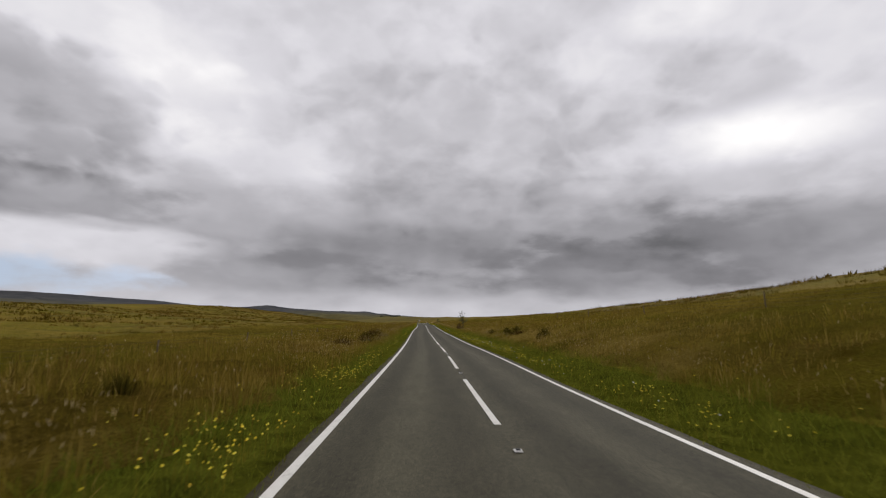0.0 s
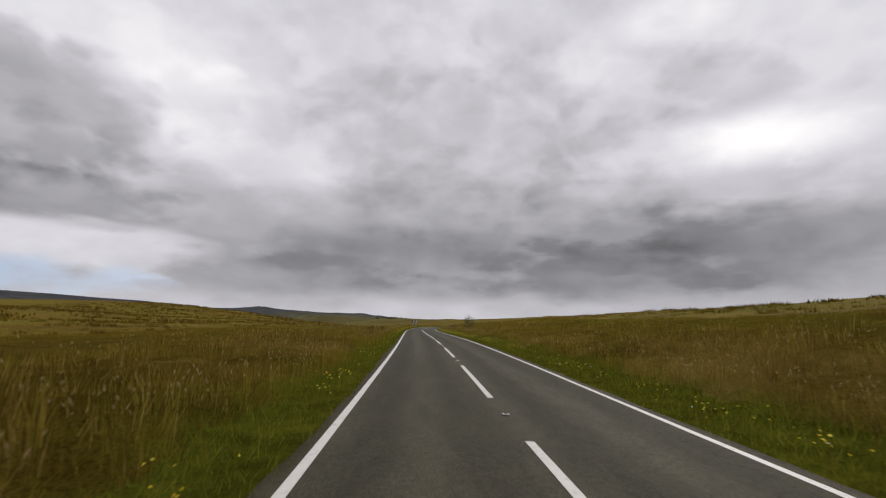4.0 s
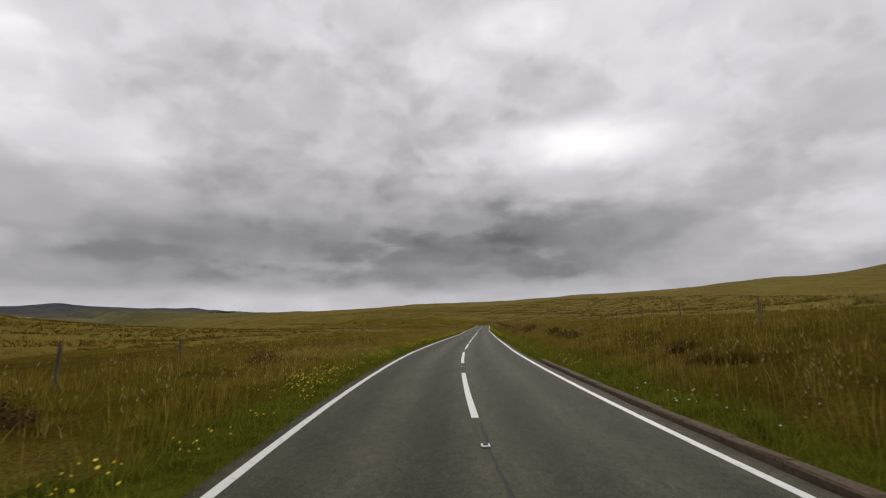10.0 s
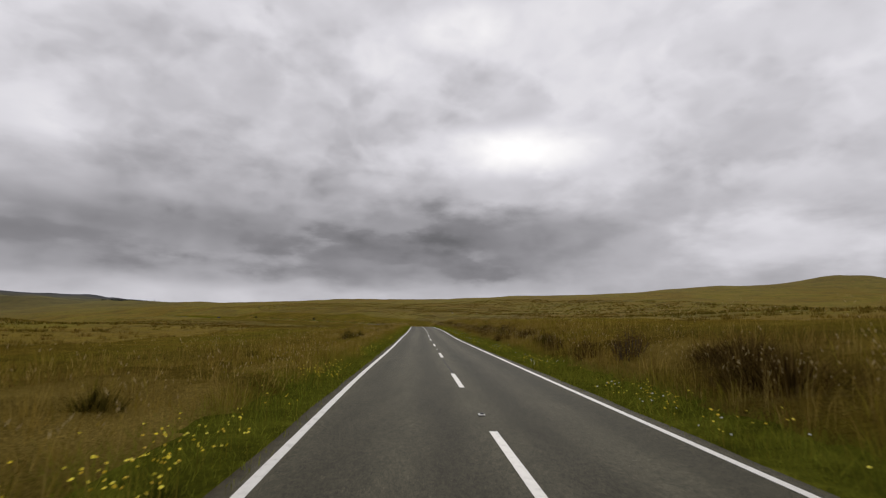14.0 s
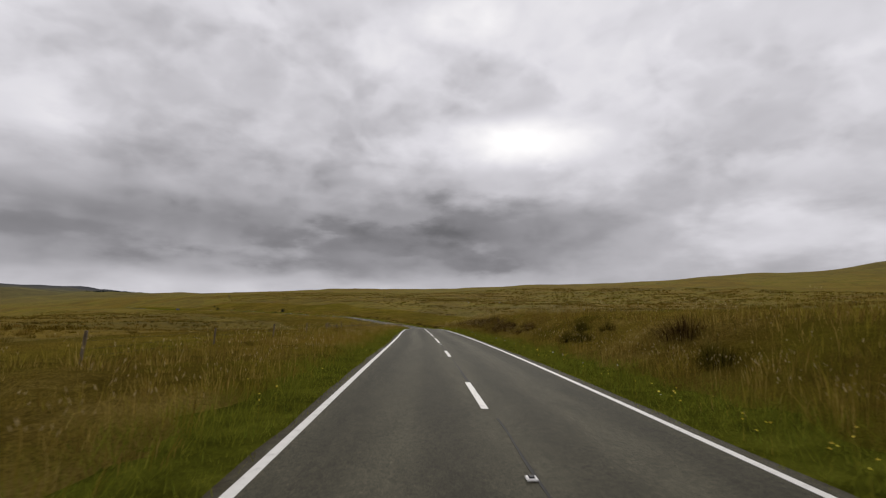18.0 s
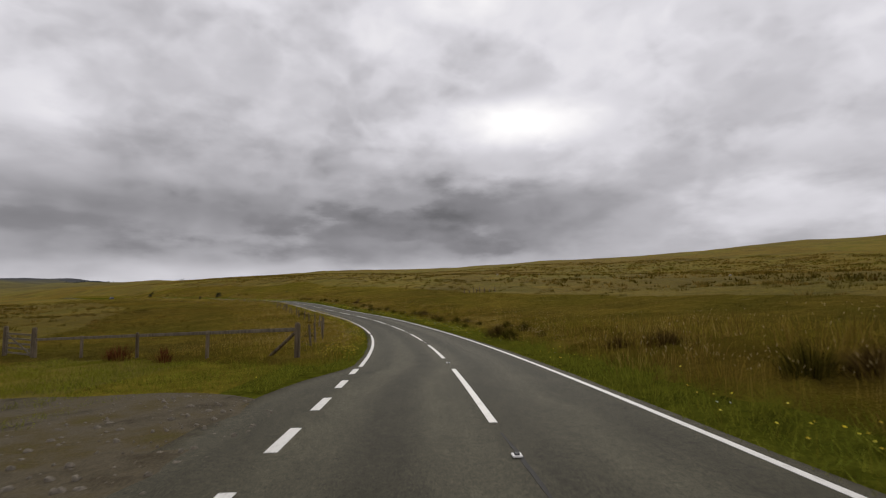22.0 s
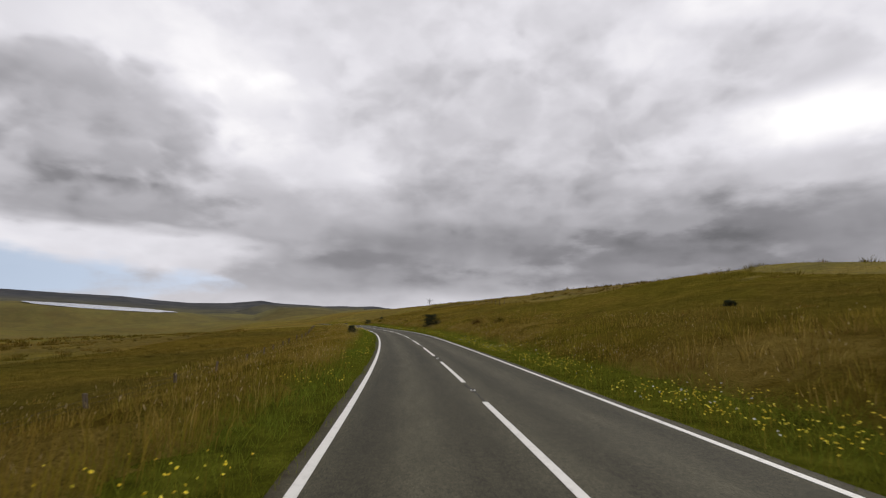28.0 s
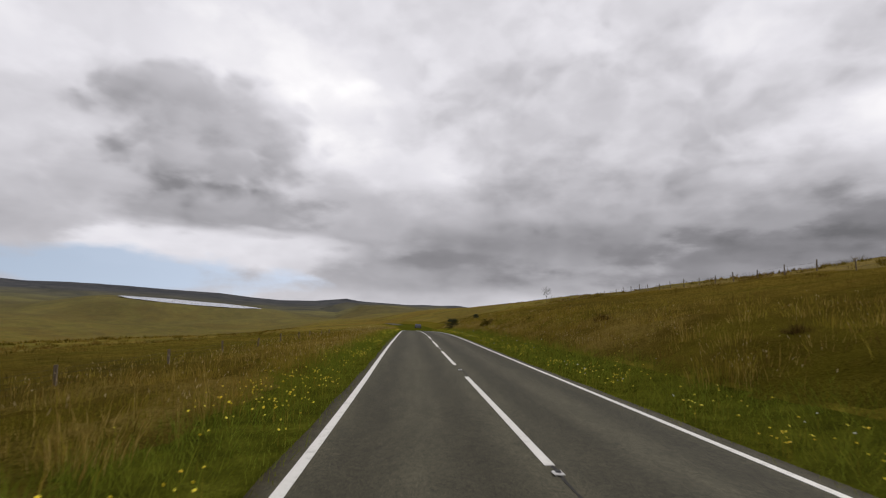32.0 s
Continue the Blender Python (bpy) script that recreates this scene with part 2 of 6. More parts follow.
def asphalt_material():
    """Chip-sealed asphalt: polished wheel tracks, a darker middle seam, patches and loose chippings."""
    m = Mat("worn_asphalt", 0.85, 0.12)
    uv = m.nt.nodes.new("ShaderNodeUVMap").outputs[0]
    sep = m.nt.nodes.new("ShaderNodeSeparateXYZ")
    m.link(uv, sep.inputs[0])

    def uv_noise(scale, stretch, detail=4, rough=0.6):
        mp = m.nt.nodes.new("ShaderNodeMapping")
        mp.inputs["Scale"].default_value = stretch
        m.link(uv, mp.inputs["Vector"])
        n = m.n("ShaderNodeTexNoise", Scale=scale, Detail=detail, Roughness=rough)
        m.link(mp.outputs[0], n.inputs["Vector"])
        return n.outputs["Fac"]
    grain = m.noise(120, 3, 0.75)
    chips = m.noise(38, 2, 0.8)
    patch = uv_noise(0.7, (1.0, 0.05, 1.0), 5, 0.6)
    mid = uv_noise(3.0, (1.0, 0.22, 1.0), 6, 0.65)
    # wheel tracks repeat every 1.2 m across the road
    w = m.nt.nodes.new("ShaderNodeMath")
    w.operation = "MULTIPLY"
    m.link(sep.outputs[0], w.inputs[0])
    w.inputs[1].default_value = 5.3
    w2 = m.nt.nodes.new("ShaderNodeMath")
    w2.operation = "COSINE"
    m.link(w.outputs[0], w2.inputs[0])
    w3 = m.n("ShaderNodeMapRange")
    m.link(w2.outputs[0], w3.inputs["Value"])
    w3.inputs["From Min"].default_value, w3.inputs["From Max"].default_value = -1.0, 1.0
    track = m.mix(0.45, w3.outputs["Result"], uv_noise(1.0, (1.6, 0.03, 1.0), 4, 0.6))
    c = m.ramp(track, ((0.25, (0.055, 0.0500, 0.0315)), (0.75, (0.081, 0.0742, 0.0475))))
    c = m.mix(0.55, c, m.ramp(patch, ((0.32, 0.34), (0.68, 0.62))), "OVERLAY")
    c = m.mix(0.45, c, m.ramp(mid, ((0.35, 0.35), (0.65, 0.62))), "OVERLAY")
    c = m.mix(0.9, c, m.ramp(grain, ((0.34, 0.08), (0.5, 0.5), (0.68, 0.95))), "OVERLAY")
    c = m.mix(0.85, c, m.ramp(chips, ((0.30, 0.22), (0.45, 0.5), (0.60, 0.5), (0.72, 0.95))), "OVERLAY")
    c = m.mix(0.4, c, m.ramp(m.noise(13, 4, 0.7), ((0.32, 0.25), (0.68, 0.75))), "OVERLAY")
    # washed-in soil and moss along both margins, with a ragged inner edge
    far = m.nt.nodes.new("ShaderNodeMath")
    far.operation = "ABSOLUTE"
    m.link(sep.outputs[0], far.inputs[0])
    rag = m.nt.nodes.new("ShaderNodeMath")
    rag.operation = "MULTIPLY_ADD"
    m.link(m.noise(3.5, 6, 0.7), rag.inputs[0])
    rag.inputs[1].default_value = 0.45
    m.link(far.outputs[0], rag.inputs[2])
    dirt = m.n("ShaderNodeMapRange", From_Min=2.46, From_Max=2.70)
    m.link(rag.outputs[0], dirt.inputs["Value"])
    soil = m.ramp(m.noise(16, 5, 0.7), ((0.3, (0.018, 0.013, 0.006)), (0.55, (0.040, 0.031, 0.012)), (0.75, (0.075, 0.064, 0.020))))
    c = m.mix(dirt.outputs["Result"], c, soil)
    m.base(c).bump(grain, 0.4, 0.008)
    return m.mat


def paint_material():
    m = Mat("road_paint", 0.6, 0.4)
    wear = m.noise(9, 6, 0.7)
    fine = m.noise(90, 3, 0.6)
    c = m.ramp(wear, ((0.25, (0.42, 0.40, 0.36)), (0.45, (0.68, 0.66, 0.60)), (0.8, (0.76, 0.74, 0.68))))
    c = m.mix(0.4, c, m.ramp(fine, ((0.3, 0.3), (0.6, 0.6))), "OVERLAY")
    m.base(c).bump(fine, 0.2, 0.004)
    return m.mat


def moor_colour(m):
    """Olive, straw, rust and heather in drifts over the open ground; shared by the soil and what grows on it."""
    big = m.noise(0.012, 5, 0.6, dist=0.6)
    mid = m.noise(0.09, 6, 0.62, dist=0.5)
    fine = m.mix(0.5, m.noise(0.7, 6, 0.7), m.noise(3.0, 5, 0.7))
    green = m.ramp(fine, ((0.36, (0.092, 0.074, 0.010)), (0.64, (0.190, 0.158, 0.019))))
    straw = m.ramp(fine, ((0.36, (0.126, 0.089, 0.014)), (0.64, (0.245, 0.180, 0.028))))
    rust = m.ramp(fine, ((0.36, (0.094, 0.060, 0.009)), (0.64, (0.215, 0.145, 0.020))))
    c = m.mix(m.ramp(mid, ((0.42, 0.0), (0.58, 1.0))), green, straw)
    c = m.mix(m.ramp(big, ((0.46, 0.0), (0.58, 0.85))), c, rust)
    heath = m.ramp(fine, ((0.36, (0.040, 0.031, 0.008)), (0.64, (0.118, 0.090, 0.019))))
    c = m.mix(m.ramp(m.noise(0.045, 7, 0.68, dist=0.4), ((0.47, 0.0), (0.64, 0.62))), c, heath)
    # hollows of boggy heath with ragged rims
    for centre, reach, amount in (((68, 590, 2), 55.0, 0.8), ((70, 700, 2), 60.0, 0.5), ((215, 500, 14), 95.0, 0.7)):
        bog = m.nt.nodes.new("ShaderNodeVectorMath")
        bog.operation = "DISTANCE"
        m.link(m.pos(), bog.inputs[0])
        bog.inputs[1].default_value = centre
        rim = m.nt.nodes.new("ShaderNodeMath")
        rim.operation = "MULTIPLY_ADD"
        m.link(mid, rim.inputs[0])
        rim.inputs[1].default_value = 150.0
        m.link(bog.outputs["Value"], rim.inputs[2])
        edge = m.n("ShaderNodeMapRange", From_Min=reach + 5.0, From_Max=reach + 115.0, To_Min=amount, To_Max=0.0)
        m.link(rim.outputs[0], edge.inputs["Value"])
        c = m.mix(edge.outputs["Result"], c, heath)
    pale = m.ramp(fine, ((0.36, (0.215, 0.165, 0.032)), (0.64, (0.330, 0.260, 0.065))))
    return m.mix(m.ramp(m.noise(0.06, 7, 0.7, dist=0.6), ((0.62, 0.0), (0.72, 0.5))), c, pale)


def moor_material():
    m = Mat("moorland", 1.0, 0.02)
    c = moor_colour(m)
    c = m.mix(0.45, c, m.ramp(m.noise(9.0, 4, 0.7, stretch=(1, 1, 0.25)), ((0.3, 0.3), (0.7, 0.7))), "OVERLAY")
    # the far hills carry dark heather and close-cropped green, greyed by distance like haze
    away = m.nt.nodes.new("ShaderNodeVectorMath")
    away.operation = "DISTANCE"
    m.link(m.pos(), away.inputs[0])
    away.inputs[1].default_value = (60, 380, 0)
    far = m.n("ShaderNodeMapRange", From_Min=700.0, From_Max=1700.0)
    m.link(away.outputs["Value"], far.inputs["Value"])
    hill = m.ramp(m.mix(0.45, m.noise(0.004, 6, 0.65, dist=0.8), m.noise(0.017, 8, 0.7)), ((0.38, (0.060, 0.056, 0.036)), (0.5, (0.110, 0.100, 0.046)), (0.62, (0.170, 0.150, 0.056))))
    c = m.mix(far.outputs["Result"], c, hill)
    # highest, farthest ground: old heather and peat, with blue-grey haze painted in by distance
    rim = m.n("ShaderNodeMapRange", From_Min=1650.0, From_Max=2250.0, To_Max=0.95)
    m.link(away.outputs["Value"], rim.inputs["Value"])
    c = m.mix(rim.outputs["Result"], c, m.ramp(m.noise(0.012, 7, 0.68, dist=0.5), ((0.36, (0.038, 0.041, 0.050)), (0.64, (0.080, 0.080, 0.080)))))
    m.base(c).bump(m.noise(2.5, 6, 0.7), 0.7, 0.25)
    return m.mat


def thatch_material():
    """Matted dead grass and moss between the tussocks."""
    m = Mat("verge_thatch", 1.0, 0.0)
    c = m.ramp(m.noise(1.3, 6, 0.65), ((0.3, (0.066, 0.052, 0.007)), (0.5, (0.128, 0.102, 0.013)), (0.7, (0.200, 0.158, 0.023))))
    c = m.mix(0.7, c, m.ramp(m.noise(14, 5, 0.7), ((0.3, 0.2), (0.7, 0.8))), "OVERLAY")
    m.base(c).bump(m.noise(9, 6, 0.7), 0.8, 0.08)
    return m.mat


def turf_material():
    """Close short grass beside the carriageway."""
    m = Mat("verge_turf", 1.0, 0.0)
    c = m.ramp(m.noise(1.8, 6, 0.65), ((0.3, (0.031, 0.033, 0.004)), (0.5, (0.064, 0.068, 0.007)), (0.7, (0.108, 0.112, 0.013))))
    c = m.mix(0.7, c, m.ramp(m.noise(22, 5, 0.7), ((0.3, 0.2), (0.7, 0.8))), "OVERLAY")
    m.base(c).bump(m.noise(16, 6, 0.7), 0.8, 0.06)
    return m.mat


SOIL, TURF = thatch_material(), turf_material()
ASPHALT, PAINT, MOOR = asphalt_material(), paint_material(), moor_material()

# ---- the road's line ----
STEP_NODE, FIRST_NODE = 16.0, -32.0
HEADING = (-0.06, 0.25, 0.32, -0.08, 0.63, 0.68, 0.76, 0.26, -0.05, 0.47, 0.47, 1.24, 1.60, 1.40, 0.96, -1.44, -7.20, -14.04, -19.53, -22.81, -22.80, -23.55, -22.68, -22.72, -24.06, -23.58, -24.22, -23.87, -23.08, -23.74, -23.43, -22.63, -23.15, -23.76, -24.15, -21.91, -16.41, -8.54, -3.31, -0.89, 1.07, 2.31, 4.88, 7.71, 9.40, 11.22, 13.35, 15.54, 15.86, 16.71, 16.14, 16.62, 16.85, 16.74, 16.42, 16.18, 16.26, 16.80, 17.91, 19.68, 22.00, 24.41)
SLOPE = (0.75, -0.25, -0.42, 1.07, 0.72, 1.73, 1.40, 1.67, 1.37, 1.72, 2.42, 2.02, 1.06, 1.48, 1.09, 1.64, 2.74, 0.93, 0.01, -0.82, -1.13, -0.95, -0.78, 0.19, -0.52, -0.18, 0.40, 0.71, -0.12, -0.08, -0.98, -1.19, -2.02, -2.93, -2.65, -3.60, -1.70, 1.28, 1.02, 3.58, 2.73, 1.30, 0.32, 0.23, 1.12, 1.68, 1.00, 0.58, 0.99, 1.39, 1.22, 0.08, -0.79, -1.18, -1.14, -0.78, -0.26, 0.30, 0.79, 1.16, 1.41, 1.64)
EDGE_LEFT, EDGE_RIGHT = -2.25, 2.15

STEP = 2.0
S_TAB = np.arange(-260.0, 1700.0, STEP)


def road_table():
    nodes = FIRST_NODE + STEP_NODE * np.arange(len(HEADING))
    last = nodes[-1]
    fade = np.clip(1 - (S_TAB - last) / 250, 0, 1)
    h = np.radians(np.interp(S_TAB, nodes, HEADING))
    g = np.interp(S_TAB, nodes, SLOPE) / 100 * np.where(S_TAB > last, fade, 1)
    g = np.where(S_TAB < nodes[0], 0.0, g)
    hm, gm = (h[1:] + h[:-1]) / 2, (g[1:] + g[:-1]) / 2
    x = np.concatenate([[0], np.cumsum(-np.sin(hm))]) * STEP
    y = np.concatenate([[0], np.cumsum(np.cos(hm))]) * STEP
    z = np.concatenate([[0], np.cumsum(gm)]) * STEP
    i = int(round(-S_TAB[0] / STEP))
    return h, x - x[i], y - y[i], z - z[i]


R_HEAD, R_X, R_Y, R_Z = road_table()


def road_at(s, d=0.0):
    """Places at arc length s, d metres to the right of the centre line, on the road's surface."""
    h = np.interp(s, S_TAB, R_HEAD)
    return (np.interp(s, S_TAB, R_X) + np.cos(h) * d, np.interp(s, S_TAB, R_Y) + np.sin(h) * d, np.interp(s, S_TAB, R_Z))


def heading_at(s):
    return float(np.interp(s, S_TAB, R_HEAD))


# ---- the lie of the land ----
SIDE_S = (0, 90, 165, 230, 310, 400, 470, 540, 600, 660, 760, 900)
LEFT_RISE = (-0.001, -0.003, -0.011, -0.019, -0.027, -0.030, -0.032, -0.037, -0.042, -0.046, -0.046, -0.040)
RIGHT_RISE = (0.193, 0.135, 0.079, 0.089, 0.058, 0.048, 0.057, 0.064, 0.084, 0.134, 0.206, 0.254)
RIGHT_BANK = (0.2, 0.2, 0.25, 0.25, 0.5, 0.7, 1.0, 0.1, 0.3, 0.4, 0.5, 0.4)
LEFT_BANK = (0, 0, 0, 0, 0, 0, 0, 0, -0.1, -0.75, -0.45, 0)
SLOPE_REACH = 90.0
KNOLL = (694.0, 33.0, 17.0, 1.7)     # along the road, beside it, radius, height
# broad hills: x, y, radius along x, radius along y, height
HILLS = (
    (520, 1250, 350, 350, 12.3),
    (900, 800, 350, 400, 47.4),
    (500, 100, 260, 300, 9.1),
    (300, 800, 160, 200, -9.9),
    (-350, 150, 260, 300, 10.5),
    (-450, 650, 300, 300, 18.9),
    (-350, 1150, 350, 350, -30.1),
    (100, 1500, 350, 350, 3.5),
    (250, 330, 130, 200, -6.9),
    (-150, 1000, 220, 220, -7.2),
    (-335, 2950, 75, 110, 11),
    (-215, 560, 130, 110, 12),
    (1025, 780, 110, 110, 31),
    (203, 287, 200, 250, 4),
)
# distant ridges all round: azimuth to the left of +y, height as seen from the road
RIDGE_AZ = (-180, -120, -60, -25, -10, 0, 7, 14, 22, 32, 45, 60, 90, 130, 180)
RIDGE_Z = (120, 120, 105, 45, 37, 10, 52, 66, 112, 122, 141, 259, 180, 150, 120)


# lake: centre, half length, half width, turn in degrees, level
LAKE = (-622, 1608, 128, 72, 38, 36.5)
LAKE_FALL = (-0.055, 0.080)


def smooth(a, b, v):
    u = np.clip((v - a) / (b - a), 0, 1)
    return u * u * (3 - 2 * u)


def bumps(x, y):
    return (np.sin(x * 0.071 + 1.3 * np.sin(y * 0.043)) * np.sin(y * 0.059 + 1.1 * np.sin(x * 0.037))
            + 0.5 * np.sin(x * 0.19 + np.sin(y * 0.13) * 1.7) * np.sin(y * 0.17 + 0.6))


def ground_z(x, y):
    """Height of the ground at arrays of places."""
    x, y = np.asarray(x, float).ravel(), np.asarray(y, float).ravel()
    out = np.empty_like(x)
    knoll_at = [float(np.ravel(v)[0]) for v in road_at(KNOLL[0], KNOLL[1])[:2]]
    sub = slice(0, None, 2)
    sx, sy, sz, sh, ss = R_X[sub], R_Y[sub], R_Z[sub], R_HEAD[sub], S_TAB[sub]
    for a in range(0, len(x), 4000):
        px, py = x[a:a + 4000], y[a:a + 4000]
        dx, dy = px[:, None] - sx, py[:, None] - sy
        d2 = dx * dx + dy * dy
        i = d2.argmin(1)
        r = np.arange(len(px))
        dm = np.sqrt(d2[r, i])
        side = np.sign(dx[r, i] * np.cos(sh[i]) + dy[r, i] * np.sin(sh[i]))
        lat = np.abs(dx[r, i] * np.cos(sh[i]) + dy[r, i] * np.sin(sh[i]))
        lat = np.where(dm > 30, dm, lat)
        w = np.exp(-(d2 - (dm * dm)[:, None]) / (2 * (3 + 0.3 * dm[:, None]) ** 2))
        w /= w.sum(1)[:, None]
        base = w @ sz
        s = w @ ss
        # exact height on and beside the carriageway
        along = np.interp(ss[i] + (-np.sin(sh[i]) * dx[r, i] + np.cos(sh[i]) * dy[r, i]), ss, sz)
        base = np.where(dm < 12, along + (base - along) * smooth(4, 12, dm), base)
        rise_l, rise_r = np.interp(s, SIDE_S, LEFT_RISE), np.interp(s, SIDE_S, RIGHT_RISE)
        bank = np.interp(s, SIDE_S, RIGHT_BANK)
        out_d = np.maximum(lat - 3.2, 0)
        far = SLOPE_REACH * np.tanh(out_d / SLOPE_REACH)
        z = base + np.where(side < 0, rise_l * far + np.interp(s, SIDE_S, LEFT_BANK) * smooth(1.2, 6.5, out_d), rise_r * far + bank * smooth(0.8, 4.0, out_d))
        z = z + bumps(px, py) * np.clip(out_d - 1.0, 0, 40) * 0.012 + 0.10 * np.sin(px * 0.9) * np.sin(py * 0.83) * smooth(1, 5, out_d)
        z = z - 0.05 + 0.03 * smooth(0.0, 0.4, out_d)
        kx, ky = knoll_at
        z = z + KNOLL[3] * np.exp(-((px - kx) ** 2 + (py - ky) ** 2) / KNOLL[2] ** 2) * (1 + 0.12 * np.sin(px * 1.1) * np.sin(py * 1.3)) * smooth(6, 20, dm)
        dist = np.hypot(px - 60, py - 380)
        hill = np.zeros_like(px)
        for hx, hy, rx, ry, hh in HILLS:
            hill = hill + hh * np.exp(-(((px - hx) / rx) ** 2 + ((py - hy) / ry) ** 2))
        z = z + hill * smooth(10, 160, dm)
        az = np.degrees(np.arctan2(-(px - 60), py - 380))
        ridge = np.interp(az, RIDGE_AZ, RIDGE_Z) * (1 + 0.10 * np.sin(az * 0.21) + 0.05 * np.sin(az * 0.63))
        z = z + ridge * smooth(900, 3200, dist) + bumps(px * 0.25, py * 0.25) * smooth(300, 1500, dist) * 5
        lx, ly = px - LAKE[0], py - LAKE[1]
        ca, sa = math.cos(radians(LAKE[4])), math.sin(radians(LAKE[4]))
        lu, lv = lx * ca + ly * sa, -lx * sa + ly * ca
        q = np.sqrt((lu / LAKE[2]) ** 2 + (lv / LAKE[3]) ** 2)
        z = z + (LAKE[5] + LAKE_FALL[0] * lu + LAKE_FALL[1] * lv - 3.0 * smooth(1.0, 0.8, q) - z) * smooth(2.6, 1.05, q)
        out[a:a + 4000] = z
    return out


def mesh_object(name, verts, faces, material, smooth_shade=True):
    me = bpy.data.meshes.new(name)
    me.from_pydata(verts, [], faces)
    me.materials.append(material)
    if smooth_shade:
        me.polygons.foreach_set("use_smooth", [True] * len(me.polygons))
    me.update()
    return new(name, me)


HALF = (0, 1.4, 2.3, 2.75, 2.95, 3.2, 3.5, 3.9, 4.4, 5.0, 5.8, 6.8, 8, 9.5, 11.5, 14, 17, 21, 26, 32, 40, 50, 62)
D_TAB = np.array([-v for v in HALF[:0:-1]] + list(HALF), float)
S_RIB = np.arange(-60.0, 1000.1, 3.0)


def ribbon_heights():
    S, Dg = np.meshgrid(S_RIB, D_TAB, indexing="ij")
    h = np.interp(S, S_TAB, R_HEAD)
    X = np.interp(S, S_TAB, R_X) + np.cos(h) * Dg
    Y = np.interp(S, S_TAB, R_Y) + np.sin(h) * Dg
    return X, Y, ground_z(X, Y).reshape(X.shape)


RIB_X, RIB_Y, RIB_Z = ribbon_heights()


def verge(s, d):
    """Places on the ground at arrays of s and d."""
    s, d = np.asarray(s, float), np.asarray(d, float)
    h = np.interp(s, S_TAB, R_HEAD)
    x = np.interp(s, S_TAB, R_X) + np.cos(h) * d
    y = np.interp(s, S_TAB, R_Y) + np.sin(h) * d
    i = np.clip(((s - S_RIB[0]) / 3.0).astype(int), 0, len(S_RIB) - 2)
    j = np.clip(np.searchsorted(D_TAB, d, side="right") - 1, 0, len(D_TAB) - 2)
    u = (s - S_RIB[i]) / 3.0
    v = (d - D_TAB[j]) / (D_TAB[j + 1] - D_TAB[j])
    z = (RIB_Z[i, j] * (1 - u) * (1 - v) + RIB_Z[i + 1, j] * u * (1 - v) + RIB_Z[i, j + 1] * (1 - u) * v + RIB_Z[i + 1, j + 1] * u * v)
    return x, y, z


def build_ground():
    n, m = RIB_X.shape
    idx = np.arange(n * m).reshape(n, m)
    verts = np.stack([RIB_X, RIB_Y, RIB_Z], 2).reshape(-1, 3)
    faces = np.stack([idx[:-1, :-1], idx[:-1, 1:], idx[1:, 1:], idx[1:, :-1]], 2).reshape(-1, 4)

    def axis(lo, hi):
        mid = np.arange(lo, hi + 1, 12.0)
        step = np.cumsum(14 * 1.085 ** np.arange(44))
        step = step[step < 4600]
        return np.concatenate([lo - step[::-1], mid, hi + step])
    gx, gy = axis(-150, 330), axis(-80, 1100)
    GX, GY = np.meshgrid(gx, gy, indexing="ij")
    gz = ground_z(GX, GY).reshape(GX.shape)
    near = np.full(GX.size, 1e9)
    fx, fy = GX.ravel(), GY.ravel()
    rows = (S_TAB > -62) & (S_TAB < 1002)
    for a in range(0, len(fx), 8000):
        near[a:a + 8000] = ((fx[a:a + 8000, None] - R_X[rows][::4]) ** 2 + (fy[a:a + 8000, None] - R_Y[rows][::4]) ** 2).min(1)
    gz = gz - 1.2 * (1 - smooth(44, 58, np.sqrt(near))).reshape(GX.shape)
    a, b = GX.shape
    gi = np.arange(a * b).reshape(a, b) + len(verts)
    verts = np.concatenate([verts, np.stack([GX, GY, gz], 2).reshape(-1, 3)])
    faces = np.concatenate([faces, np.stack([gi[:-1, :-1], gi[1:, :-1], gi[1:, 1:], gi[:-1, 1:]], 2).reshape(-1, 4)])
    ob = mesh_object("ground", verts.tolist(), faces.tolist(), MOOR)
    ob.data.materials.append(SOIL)
    ob.data.materials.append(TURF)
    mid = np.abs((D_TAB[1:] + D_TAB[:-1]) / 2)
    slots = np.concatenate([np.tile(np.where(mid < 4.2, 2, np.where(mid < 7.5, 1, 0)), n - 1), np.zeros((a - 1) * (b - 1), int)])
    ob.data.polygons.foreach_set("material_index", slots)
    return tagged(ob, "rough olive and straw coloured moorland rolling to far hills", "ground", kind="structure")


build_ground()


def strip(name, s, lefts, rights, lift, thick, material):
    """A band along the road between two offsets, with real thickness."""
    verts, faces = [], []
    lx, ly, lz = road_at(s, lefts)
    rx, ry, rz = road_at(s, rights)
    for i in range(len(s)):
        verts += [(lx[i], ly[i], lz[i] + lift - thick), (lx[i], ly[i], lz[i] + lift), (rx[i], ry[i], rz[i] + lift), (rx[i], ry[i], rz[i] + lift - thick)]
    for i in range(len(s) - 1):
        a, b = 4 * i, 4 * i + 4
        faces += [(a + k, a + k + 1, b + k + 1, b + k) for k in range(3)]
    faces += [(0, 1, 2, 3), (4 * len(s) - 1, 4 * len(s) - 2, 4 * len(s) - 3, 4 * len(s) - 4)]
    me = bpy.data.meshes.new(name)
    me.from_pydata([tuple(float(c) for c in v) for v in verts], [], faces)
    me.materials.append(material)
    me.update()
    return new(name, me)


